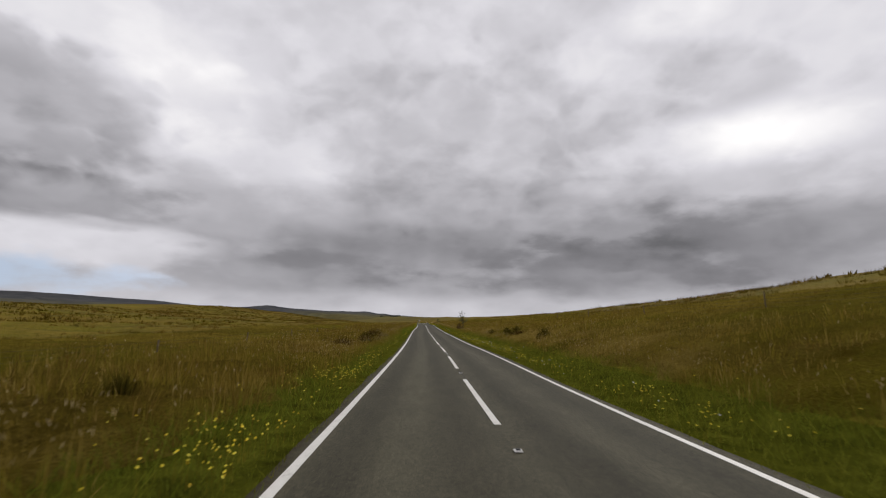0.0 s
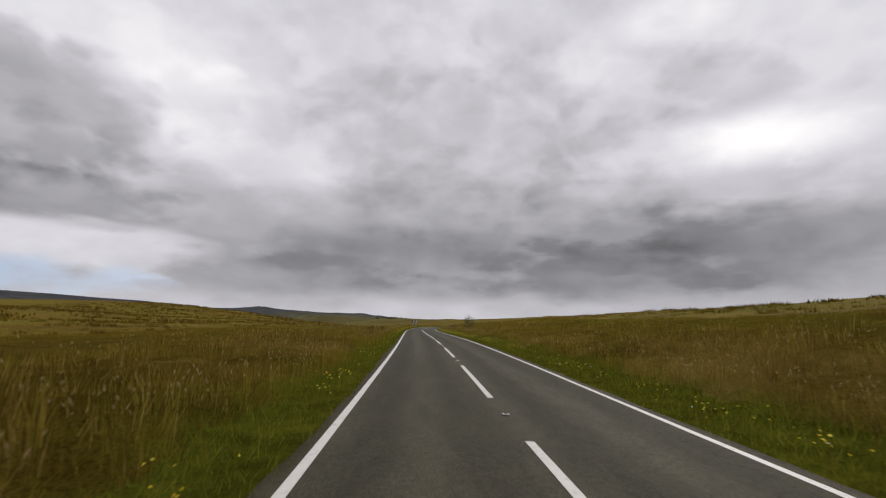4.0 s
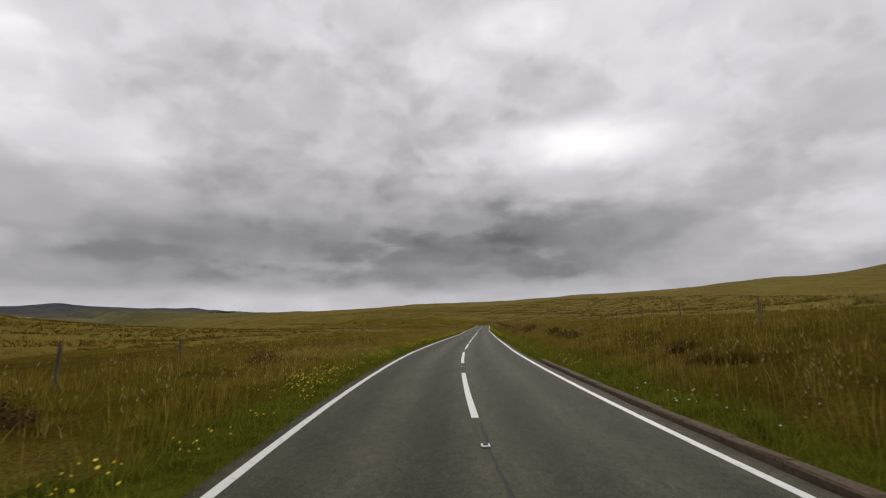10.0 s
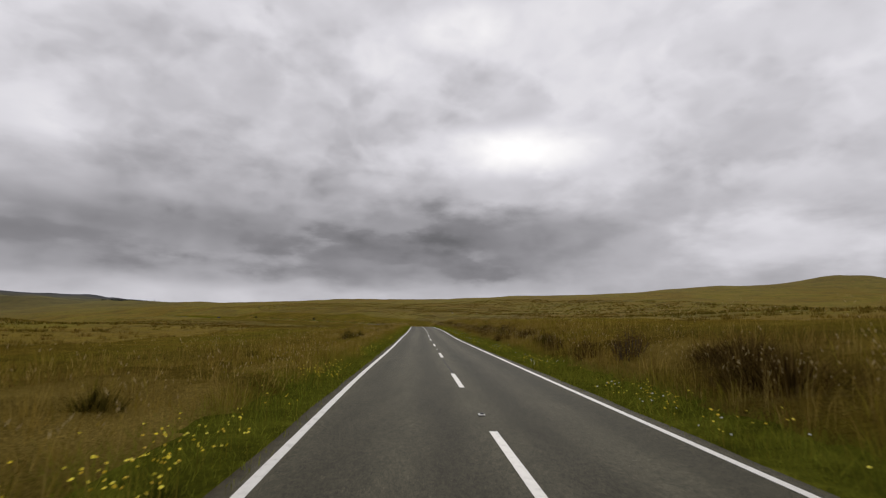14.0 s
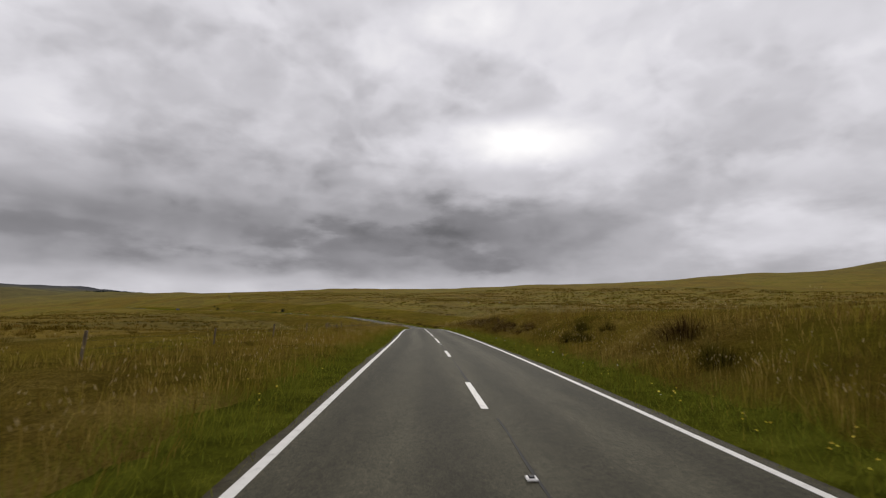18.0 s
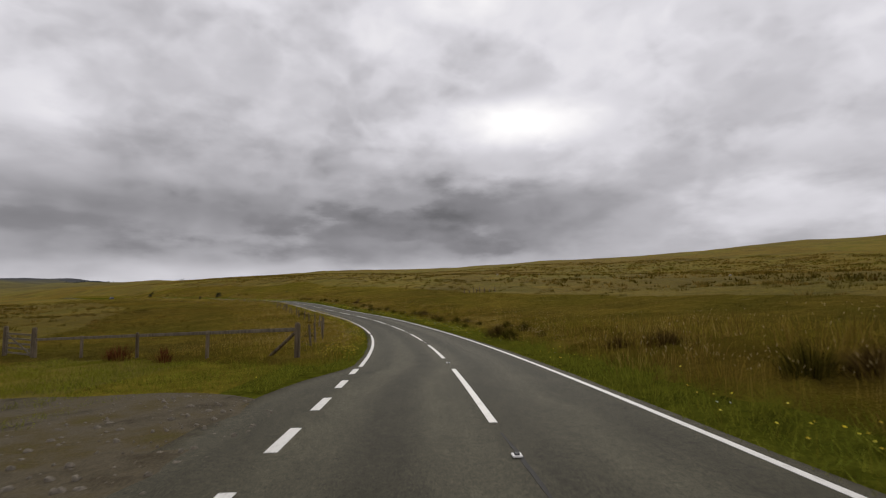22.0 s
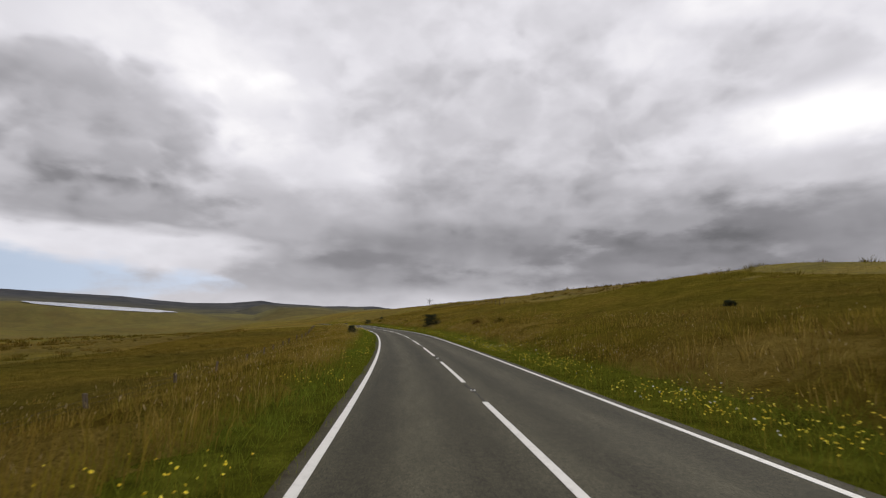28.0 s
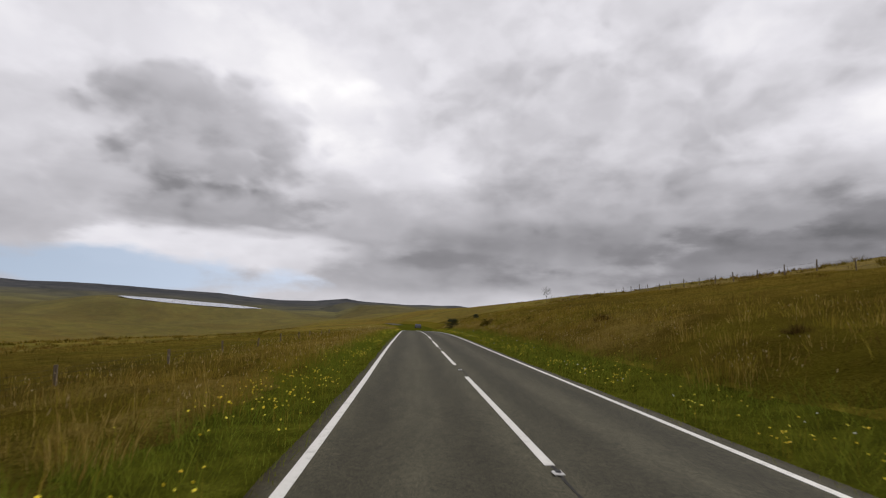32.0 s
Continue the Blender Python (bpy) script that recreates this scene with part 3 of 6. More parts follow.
def build_road():
    s = np.arange(-60.0, 1000.1, 1.0)
    rag = random.Random(4)
    edge = np.array([0.03 * math.sin(v * 0.31) + 0.02 * math.sin(v * 1.7) + rag.uniform(-0.012, 0.012) - 1.0 * math.exp(-((v - 522.5) / 5.5) ** 4) for v in s])
    rag2 = np.array([0.03 * math.sin(v * 0.27 + 2) + 0.015 * math.sin(v * 1.9) + rag.uniform(-0.012, 0.012) for v in s])
    road = strip("road", s, EDGE_LEFT - 0.21 + edge, EDGE_RIGHT + 0.24 + rag2, 0.0, 0.12, ASPHALT)
    uv = road.data.uv_layers.new(name="lane")
    left, right = np.full(len(s), EDGE_LEFT - 0.21), EDGE_RIGHT + 0.24 + rag2
    for loop, slot in zip(road.data.loops, uv.data):
        k, c = divmod(loop.vertex_index, 4)
        slot.uv = (left[k] if c < 2 else right[k], s[k])
    tagged(road, "worn grey asphalt two-lane country road with white lines", "road", kind="structure")
    return road


ROAD = build_road()


def marking(name, s0, s1, d, width):
    n = max(2, int((s1 - s0) / 1.5) + 1)
    s = np.linspace(s0, s1, n)
    ob = strip(name, s, np.full(n, d - width / 2), np.full(n, d + width / 2), 0.005, 0.004, PAINT)
    ob.parent = ROAD
    return ob


# first dash, last dash, period, length
DASH_RUNS = ((-1.66, 331.0, 9.096, 5.95), (336.57 + 8.876, 447.0, 8.876, 2.76), (451.80, 920.0, 8.843, 5.95))


def build_markings():
    for k, (start, stop, period, length) in enumerate(DASH_RUNS):
        start = start - 3 * period if k == 0 else start
        while start < stop:
            marking("centre_dash", start, start + length, 0.0, 0.10)
            start += period
    marking("centre_dash", 338.55, 341.33, 0.0, 0.10)
    marking("centre_dash", 742.45, 743.60, 0.0, 0.10)
    marking("edge_line", -40, 587.5, EDGE_RIGHT, 0.092)
    marking("edge_line", 588.65, 589.05, EDGE_RIGHT, 0.092)
    marking("edge_line", 589.15, 940, EDGE_RIGHT, 0.092)
    marking("edge_line", -40, 517.2, EDGE_LEFT, 0.104)
    for k in range(5):
        marking("junction_dash", 519.3 + 2.15 * k, 520.35 + 2.15 * k, EDGE_LEFT - 0.05, 0.13)
    marking("edge_line", 529.5, 545.9, EDGE_LEFT, 0.104)
    marking("edge_line", 547.2, 940, EDGE_LEFT, 0.104)


def build_seams():
    """Dark tar-filled cracks that run on from the dashes along the middle joint."""
    m = Mat("tar_seam", 0.8, 0.2)
    m.base(m.ramp(m.noise(30, 4, 0.7), ((0.3, (0.014, 0.013, 0.011)), (0.7, (0.036, 0.033, 0.027)))))
    rng = random.Random(19)
    for start, stop, period, length in DASH_RUNS:
        s = start
        while s < min(stop, 830):
            if s > 0 and rng.random() < 0.75:
                a, e = s + length + 0.05, s + period - rng.uniform(0.05, 1.2)
                pts = np.linspace(a, e, 9)
                mid = 0.03 + np.cumsum([rng.uniform(-0.02, 0.02) for _ in pts])
                half = np.array([rng.uniform(0.008, 0.024) for _ in pts])
                ob = strip("tar_seam", pts, mid - half, mid + half, 0.003, 0.002, m.mat)
                ob.parent = ROAD
            s += period


build_markings()
build_seams()

# ---- helpers for things ----


def empty(name, place, turn=0.0):
    ob = new(name)
    ob.matrix_world = pose(*place, 0, 0, turn)
    return ob


def part(name, bm, material, parent, label=""):
    me = bpy.data.meshes.new(name)
    bm.to_mesh(me)
    bm.free()
    me.materials.append(material)
    ob = new(name, me)
    ob.parent = parent
    return tagged(ob, label)


def box(bm, size, m, bevel=0.0):
    res = bmesh.ops.create_cube(bm, size=1.0, matrix=m @ Matrix.Diagonal((*size, 1)))
    if bevel:
        edges = list({e for v in res["verts"] for e in v.link_edges})
        bmesh.ops.bevel(bm, geom=edges, offset=bevel, segments=1, affect="EDGES")


def tube(bm, points, radii, sides=6):
    """A tapered tube through points."""
    rings = []
    pts = [Vector(p) for p in points]
    for i, p in enumerate(pts):
        way = (pts[min(i + 1, len(pts) - 1)] - pts[max(i - 1, 0)]).normalized()
        side = way.orthogonal().normalized()
        up = way.cross(side)
        rings.append([bm.verts.new(p + (side * math.cos(6.2832 * k / sides) + up * math.sin(6.2832 * k / sides)) * radii[i]) for k in range(sides)])
    for a, b in zip(rings, rings[1:]):
        for k in range(sides):
            bm.faces.new((a[k], a[(k + 1) % sides], b[(k + 1) % sides], b[k]))
    bm.faces.new(rings[-1])
    bm.faces.new(rings[0][::-1])


def on_ground(s, d):
    x, y, z = verge(np.array([s]), np.array([d]))
    return float(x[0]), float(y[0]), float(z[0])


def wood_material(name, dark, light):
    m = Mat(name, 0.9, 0.15)
    grain = m.noise(14, 6, 0.65, stretch=(1, 1, 0.08))
    stain = m.noise(2.0, 4, 0.6)
    c = m.ramp(grain, ((0.3, dark), (0.7, light)))
    c = m.mix(0.5, c, m.ramp(stain, ((0.3, 0.3), (0.7, 0.62))), "OVERLAY")
    m.base(c).bump(grain, 0.5, 0.01)
    return m.mat


def plain_material(name, colour, rough=0.6, spec=0.4, metal=0.0, speck=0.25):
    m = Mat(name, rough, spec)
    m.bsdf.inputs["Metallic"].default_value = metal
    n = m.noise(22, 5, 0.65)
    m.base(m.mix(speck, colour, m.ramp(n, ((0.3, 0.25), (0.7, 0.75))), "OVERLAY"))
    m.bump(n, 0.15, 0.005)
    return m.mat


def leaf_material(name, dark, light, rough=0.65, spec=0.3):
    m = Mat(name, rough, spec)
    r = m.nt.nodes.new("ShaderNodeNewGeometry").outputs["Random Per Island"]
    c = m.ramp(r, ((0.0, dark), (0.6, light), (1.0, tuple(v * 1.35 for v in light))))
    m.base(c)
    tr = m.n("ShaderNodeBsdfTranslucent")
    m.link(c, tr.inputs["Color"])
    mix = m.n("ShaderNodeMixShader", Fac=0.3)
    out = m.nt.nodes["Material Output"]
    m.link(m.bsdf.outputs[0], mix.inputs[1])
    m.link(tr.outputs[0], mix.inputs[2])
    m.link(mix.outputs[0], out.inputs[0])
    return m.mat


POST_WOOD = wood_material("weathered_post_wood", (0.062, 0.046, 0.028), (0.205, 0.160, 0.105))
RAIL_WOOD = wood_material("grey_rail_wood", (0.075, 0.060, 0.042), (0.215, 0.180, 0.132))
BARK = wood_material("bark", (0.030, 0.024, 0.018), (0.10, 0.080, 0.058))
WIRE = plain_material("dull_wire", (0.060, 0.054, 0.046), 0.8, 0.2, 0.3)
GALV = plain_material("galvanised_steel", (0.30, 0.31, 0.31), 0.5, 0.5, 0.5)
KERB_STONE = plain_material("weathered_kerb_stone", (0.105, 0.076, 0.048), 0.95, 0.1, 0, 0.8)
STUD_WHITE = plain_material("stud_casting", (0.68, 0.66, 0.62), 0.5)
RUBBER = plain_material("black_rubber", (0.015, 0.015, 0.016), 0.7)
SIGN_BLACK = plain_material("sign_black", (0.008, 0.008, 0.010), 0.45, 0.5)
SIGN_WHITE = plain_material("sign_white", (0.78, 0.78, 0.75), 0.45, 0.5, 0, 0.1)
IRON = plain_material("rusty_iron", (0.050, 0.032, 0.022), 0.85, 0.3, 0.3, 0.6)

# ---- road furniture ----


def cat_eye(parent_mesh=None):
    bm = bmesh.new()
    box(bm, (0.095, 0.11, 0.020), pose(0, 0, 0.011), 0.008)
    me = bpy.data.meshes.new("casting")
    bm.to_mesh(me)
    bm.free()
    me.materials.append(STUD_WHITE)
    bm = bmesh.new()
    box(bm, (0.05, 0.06, 0.014), pose(0, 0, 0.026), 0.005)
    pad = bpy.data.meshes.new("rubber_pad")
    bm.to_mesh(pad)
    bm.free()
    pad.materials.append(RUBBER)
    return me, pad


def dash_gaps():
    """Middles of the gaps between the dashes that carry a stud."""
    out = []
    for (start, stop, period, length), every in zip(DASH_RUNS, (1, 2, 1)):
        s, k = start - (period - length) / 2, 0
        while s < min(stop, 860):
            if k % every == 0:
                out.append(s)
            k += 1
            s += period
    return out


def build_studs():
    casting, pad = cat_eye()
    first = None
    for s in dash_gaps():
        x, y, z = road_at(np.array([s]), 0.0)
        m = pose(float(x[0]), float(y[0]), float(z[0]) + 0.003, 0, 0, math.degrees(heading_at(s)))
        if first is None:
            first = new("road_stud", casting)
            child = new("rubber_pad", pad)
            child.parent = first
            first.matrix_world = m
            tagged(first, "low white cat's eye road stud set in the asphalt", "road stud", "studs along the centre line")
        else:
            copy_thing(first, m)


build_studs()


def build_kerbs():
    """Low worn kerb stones along the inside of the right-hand bend."""
    meshes = []
    rng = random.Random(8)
    for k in range(4):
        bm = bmesh.new()
        box(bm, (0.16, 0.908, 0.24), pose(0, 0, 0.0), 0.018)
        for v in bm.verts:
            v.co += Vector((rng.uniform(-0.006, 0.006), rng.uniform(-0.003, 0.003), rng.uniform(-0.007, 0.007)))
        me = bpy.data.meshes.new("kerb_stone")
        bm.to_mesh(me)
        bm.free()
        me.materials.append(KERB_STONE)
        meshes.append(me)
    kerb = empty("kerb", on_ground(198, 2.9))
    tagged(kerb, "dark weathered stone kerb along the grass verge of the bend", "kerb", kind="structure")
    s = 197.0
    while s < 262:
        if s < 262:
            h = heading_at(s)
            x, y, z = road_at(np.array([s]), EDGE_RIGHT + (0.40 if s > 234.4 else 0.50) + rng.uniform(-0.015, 0.015))
            ob = new("kerb_stone", rng.choice(meshes))
            ob.parent = kerb
            ob.matrix_parent_inverse = kerb.matrix_world.inverted()
            ob.matrix_basis = pose(float(x[0]), float(y[0]), float(z[0]) - 0.060, rng.uniform(-0.6, 0.6), rng.uniform(-2, 2), math.degrees(h) + rng.uniform(-0.5, 0.5))
        s += 0.915


build_kerbs()


def chevron_sign():
    x, y, z = on_ground(230.8, -4.26)
    turn = math.degrees(heading_at(205)) - 3
    sign = empty("chevron_sign", (x, y, z), turn)
    tagged(sign, "black board with two white chevrons on grey steel posts", "road sign")
    w, h = 1.10, 0.40
    zc = 1.31
    bm = bmesh.new()
    box(bm, (w, 0.03, h), pose(0, 0, zc), 0.006)
    board = part("board", bm, SIGN_BLACK, sign, "black painted board")
    for k in (0, 1):
        bm = bmesh.new()
        cx = -0.34 + 0.52 * k
        t, half = 0.19, h / 2 - 0.012
        pts = [(cx, half), (cx + t, half), (cx + t + 0.17, 0), (cx + t, -half), (cx, -half), (cx + 0.17, 0)]
        front = [bm.verts.new((px, -0.021, zc + pz)) for px, pz in pts]
        back = [bm.verts.new((px, -0.0155, zc + pz)) for px, pz in pts]
        bm.faces.new((front[0], front[5], front[2], front[1]))
        bm.faces.new((front[5], front[4], front[3], front[2]))
        for i in range(6):
            j = (i + 1) % 6
            bm.faces.new((front[i], front[j], back[j], back[i]))
        part("chevron", bm, SIGN_WHITE, board, "white arrow shape")
    bm = bmesh.new()
    box(bm, (0.09, 0.05, h + 0.02), pose(w / 2 + 0.05, 0.01, zc), 0.006)
    part("end_plate", bm, GALV, sign, "bare grey end plate")
    for k, px in enumerate((-0.43, -0.22, 0.25, 0.38)):
        bm = bmesh.new()
        dy = 0.05 + 0.14 * (k % 2)
        tube(bm, [(px, dy, -0.3), (px, dy, zc + h / 2 - 0.04)], [0.038, 0.038], 10)
        part("post", bm, GALV, sign)


chevron_sign()


def post_mesh(seed, height, r):
    rng = random.Random(seed)
    bm = bmesh.new()
    lean = Vector((rng.uniform(-0.05, 0.05), rng.uniform(-0.05, 0.05), 0))
    pts = [(0, 0, -0.35), (0, 0, 0.05), tuple(lean * 0.5 + Vector((0, 0, height * 0.5))), tuple(lean + Vector((0, 0, height - 0.02))), tuple(lean + Vector((0, 0, height)))]
    tube(bm, pts, [r, r, r * rng.uniform(0.9, 1.02), r * 0.95, r * 0.75], 8)
    for v in bm.verts:
        v.co += Vector((rng.uniform(-1, 1), rng.uniform(-1, 1), 0)) * r * 0.12
    me = bpy.data.meshes.new("post")
    bm.to_mesh(me)
    bm.free()
    me.materials.append(POST_WOOD)
    return me


POSTS = [post_mesh(k, 1.15 + 0.05 * k, 0.045 + 0.006 * (k % 3)) for k in range(5)]


def fence(places, label, wires=(0.25, 0.5, 0.75, 1.0), seed=1, wire_r=0.003, scale=1.0, thin=1.0):
    """A run of posts with wires strung between them. places: ground points."""
    rng = random.Random(seed)
    f = empty("fence", places[0])
    tagged(f, label, "fence")
    inv = f.matrix_world.inverted()
    for p in places:
        ob = new("post", rng.choice(POSTS))
        ob.parent = f
        ob.matrix_parent_inverse = inv
        ob.matrix_basis = pose(*p, rng.uniform(-4, 4), rng.uniform(-4, 4), rng.uniform(0, 360)) @ Matrix.Diagonal((thin, thin, scale, 1))
    for h in wires:
        bm = bmesh.new()
        pts = []
        for a, b in zip(places, places[1:]):
            va, vb = Vector(a) + Vector((0, 0, h * scale)), Vector(b) + Vector((0, 0, h * scale))
            pts += [va, (va + vb) / 2 - Vector((0, 0, 0.015))]
        pts.append(Vector(places[-1]) + Vector((0, 0, h * scale)))
        tube(bm, [inv @ p for p in pts], [wire_r] * len(pts), 3)
        part("wire", bm, WIRE, f)
    return f


def run(s0, s1, d0, d1, step, seed):
    rng = random.Random(seed)
    n = max(2, int(round((s1 - s0) / step)) + 1)
    return [on_ground(s0 + (s1 - s0) * k / (n - 1) + rng.uniform(-0.2, 0.2), d0 + (d1 - d0) * k / (n - 1) + rng.uniform(-0.1, 0.1)) for k in range(n)]


fence(run(533.5, 553, -4.5, -5.1, 3.3, 3) + run(556.6, 572, -5.3, -5.9, 3.7, 13) + run(576, 598, -5.9, -5.5, 3.9, 23), "wire stock fence on weathered round wooden posts above the verge", (0.2, 0.42, 0.64, 0.86, 1.05), 3, scale=0.77)
fence(run(601, 640, -4.9, -6.3, 4.2, 4), "wire fence with leaning grey posts in long grass", seed=4, scale=0.68)
fence(run(644, 700, -7.2, -10.0, 5.0, 14), "low wire fence with short grey posts sunk in long grass", seed=14, scale=0.48)
fence(run(704, 800, -9.8, -11, 6.0, 5), "sparse wire fence with old posts in rough pasture", seed=5, scale=0.55)
fence(run(440, 508, -9.4, -9.0, 8.5, 6), "wire fence with tall old posts in brown moor grass", seed=6, scale=0.78, thin=0.8)
fence(run(232, 264, -9.4, -10.0, 5.2, 7), "low wire fence half hidden by moor grass", seed=7, scale=0.85)
fence(run(10, 120, -11.5, -12.5, 11.0, 8), "old wire fence nearly lost in tall grass", seed=8, scale=0.55, thin=0.8)
fence(run(236, 345, 7.6, 17.0, 9.0, 9), "wire fence with thin posts along the grassy bank", seed=9, scale=0.92, thin=0.8)
fence(run(8, 62, 13.0, 15.5, 13.5, 10), "thin wire fence at the foot of the slope", seed=10, scale=0.62, thin=0.6)
fence(run(742, 888, 24.0, 41.0, 3.7, 11), "wire fence with dark posts along the crest of the hill", (0.4, 0.9), 11, 0.006, scale=0.72, thin=0.9)


def brace(s, d, length, turn, label, reach=0.95, both=False):
    """A leaning strut against a strainer post."""
    x, y, z = on_ground(s, d)
    st = empty("strainer_post", (x, y, z), turn)
    tagged(st, label, "post")
    bm = bmesh.new()
    tube(bm, [(0, 0, -0.4), (0, 0, reach + 0.08), (0, 0, reach + 0.12)], [0.07, 0.066, 0.05], 9)
    part("post", bm, POST_WOOD, st)
    bm = bmesh.new()
    tube(bm, [(0, 0.07, reach), (0, length, 0.05)], [0.065, 0.07], 8)
    part("strut", bm, RAIL_WOOD, st, "split grey strut")
    if both:
        bm = bmesh.new()
        tube(bm, [(0, -0.07, reach - 0.05), (0, -length * 0.75, 0.05)], [0.06, 0.065], 8)
        part("strut", bm, POST_WOOD, st, "short dark strut")


brace(233.9, 6.9, 0.95, -112, "thick old strainer post with two leaning struts", 0.66, True)
brace(593.9, -4.75, 0.75, 112, "weathered strainer post with a slumped split strut", 0.72)


def gate_yard():
    """Post and rail fence with a field gate behind the gravel lay-by."""
    a, b = Vector(on_ground(532.0, -4.3)), Vector(on_ground(543.3, -17.8))
    rail = empty("rail_fence", a)
    tagged(rail, "wooden post and rail fence with a single grey top rail", "fence")
    inv = rail.matrix_world.inverted()
    n = 5
    for k in range(n):
        p = a.lerp(b, k / (n - 1))
        p.z = float(ground_z(np.array([p.x]), np.array([p.y]))[0])
        bm = bmesh.new()
        r = 0.085 if k == 0 else 0.06
        tube(bm, [(0, 0, -0.4), (0, 0, 1.1 if k == 0 else 0.98), (0, 0, 1.15 if k == 0 else 1.0)], [r, r * 0.95, r * 0.7], 8)
        post = part("post", bm, POST_WOOD, rail)
        post.matrix_parent_inverse = inv
        post.matrix_basis = Matrix.Translation(p) @ pose(0, 0, 0, random.Random(k).uniform(-4, 4), random.Random(k + 9).uniform(-4, 4))
    bm = bmesh.new()
    za, zb = a + Vector((0, 0, 0.95)), b + Vector((0, 0, 0.0))
    zb.z = float(ground_z(np.array([b.x]), np.array([b.y]))[0]) + 0.95
    mid = (za + zb) / 2
    turn = math.degrees(math.atan2(zb.y - za.y, zb.x - za.x))
    tilt = math.degrees(math.asin((zb.z - za.z) / (zb - za).length))
    box(bm, ((zb - za).length, 0.05, 0.11), inv @ Matrix.Translation(mid) @ pose(0, 0, 0, 0, -tilt, turn), 0.01)
    part("top_rail", bm, RAIL_WOOD, rail, "long grey sawn rail")
    bm = bmesh.new()
    tube(bm, [inv @ (a + (b - a).normalized() * 0.1 + Vector((0, 0, 0.85))), inv @ (a + (b - a).normalized() * 1.5 + Vector((0, 0, -0.05)))], [0.05, 0.055], 8)
    part("strut", bm, POST_WOOD, rail)
    way = (b - a).normalized()
    gate = empty("field_gate", b + way * 0.25, turn)
    gate.location.z = float(ground_z(np.array([gate.location.x]), np.array([gate.location.y]))[0])
    tagged(gate, "old wooden five-bar field gate between dark posts", "gate")
    for px in (0.0, 3.2):
        bm = bmesh.new()
        tube(bm, [(px, 0, -0.4), (px, 0, 1.45), (px, 0, 1.5)], [0.11, 0.105, 0.08], 9)
        part("gate_post", bm, POST_WOOD, gate)
    for k in range(5):
        bm = bmesh.new()
        box(bm, (2.9, 0.035, 0.085), pose(1.6, 0, 0.22 + 0.23 * k), 0.006)
        part("bar", bm, RAIL_WOOD, gate)
    for px, rot in ((0.25, 0), (2.95, 0)):
        bm = bmesh.new()
        box(bm, (0.09, 0.05, 1.1), pose(px, 0.0, 0.68), 0.006)
        part("stile", bm, RAIL_WOOD, gate)
    bm = bmesh.new()
    box(bm, (2.9, 0.03, 0.08), pose(1.6, 0.035, 0.68, 0, -17, 0), 0.006)
    part("diagonal", bm, RAIL_WOOD, gate)


gate_yard()


def gravel_material():
    m = Mat("gravel", 0.95, 0.1)
    v = m.n("ShaderNodeTexVoronoi", Scale=38.0)
    m.link(m.pos(), v.inputs["Vector"])
    patch = m.noise(0.8, 6, 0.7)
    c = m.ramp(patch, ((0.32, (0.042, 0.031, 0.014)), (0.48, (0.098, 0.080, 0.048)), (0.6, (0.080, 0.060, 0.020)), (0.7, (0.074, 0.060, 0.009))))
    c = m.mix(0.35, c, m.ramp(m.noise(60, 4, 0.7), ((0.3, 0.2), (0.7, 0.8))), "OVERLAY")
    c = m.mix(0.35, c, m.ramp(v.outputs["Distance"], ((0.1, 0.75), (0.6, 0.25))), "OVERLAY")
    m.base(c).bump(v.outputs["Distance"], 0.5, 0.02)
    return m.mat


GRAVEL = gravel_material()


def gravel_q(s, d):
    """Less than 1 on the gravel apron, which widens away from the road."""
    return ((s - 520.8 - 0.42 * (-d - 6.2)) / 6.0) ** 4 + ((d + 6.2) / 4.6) ** 4


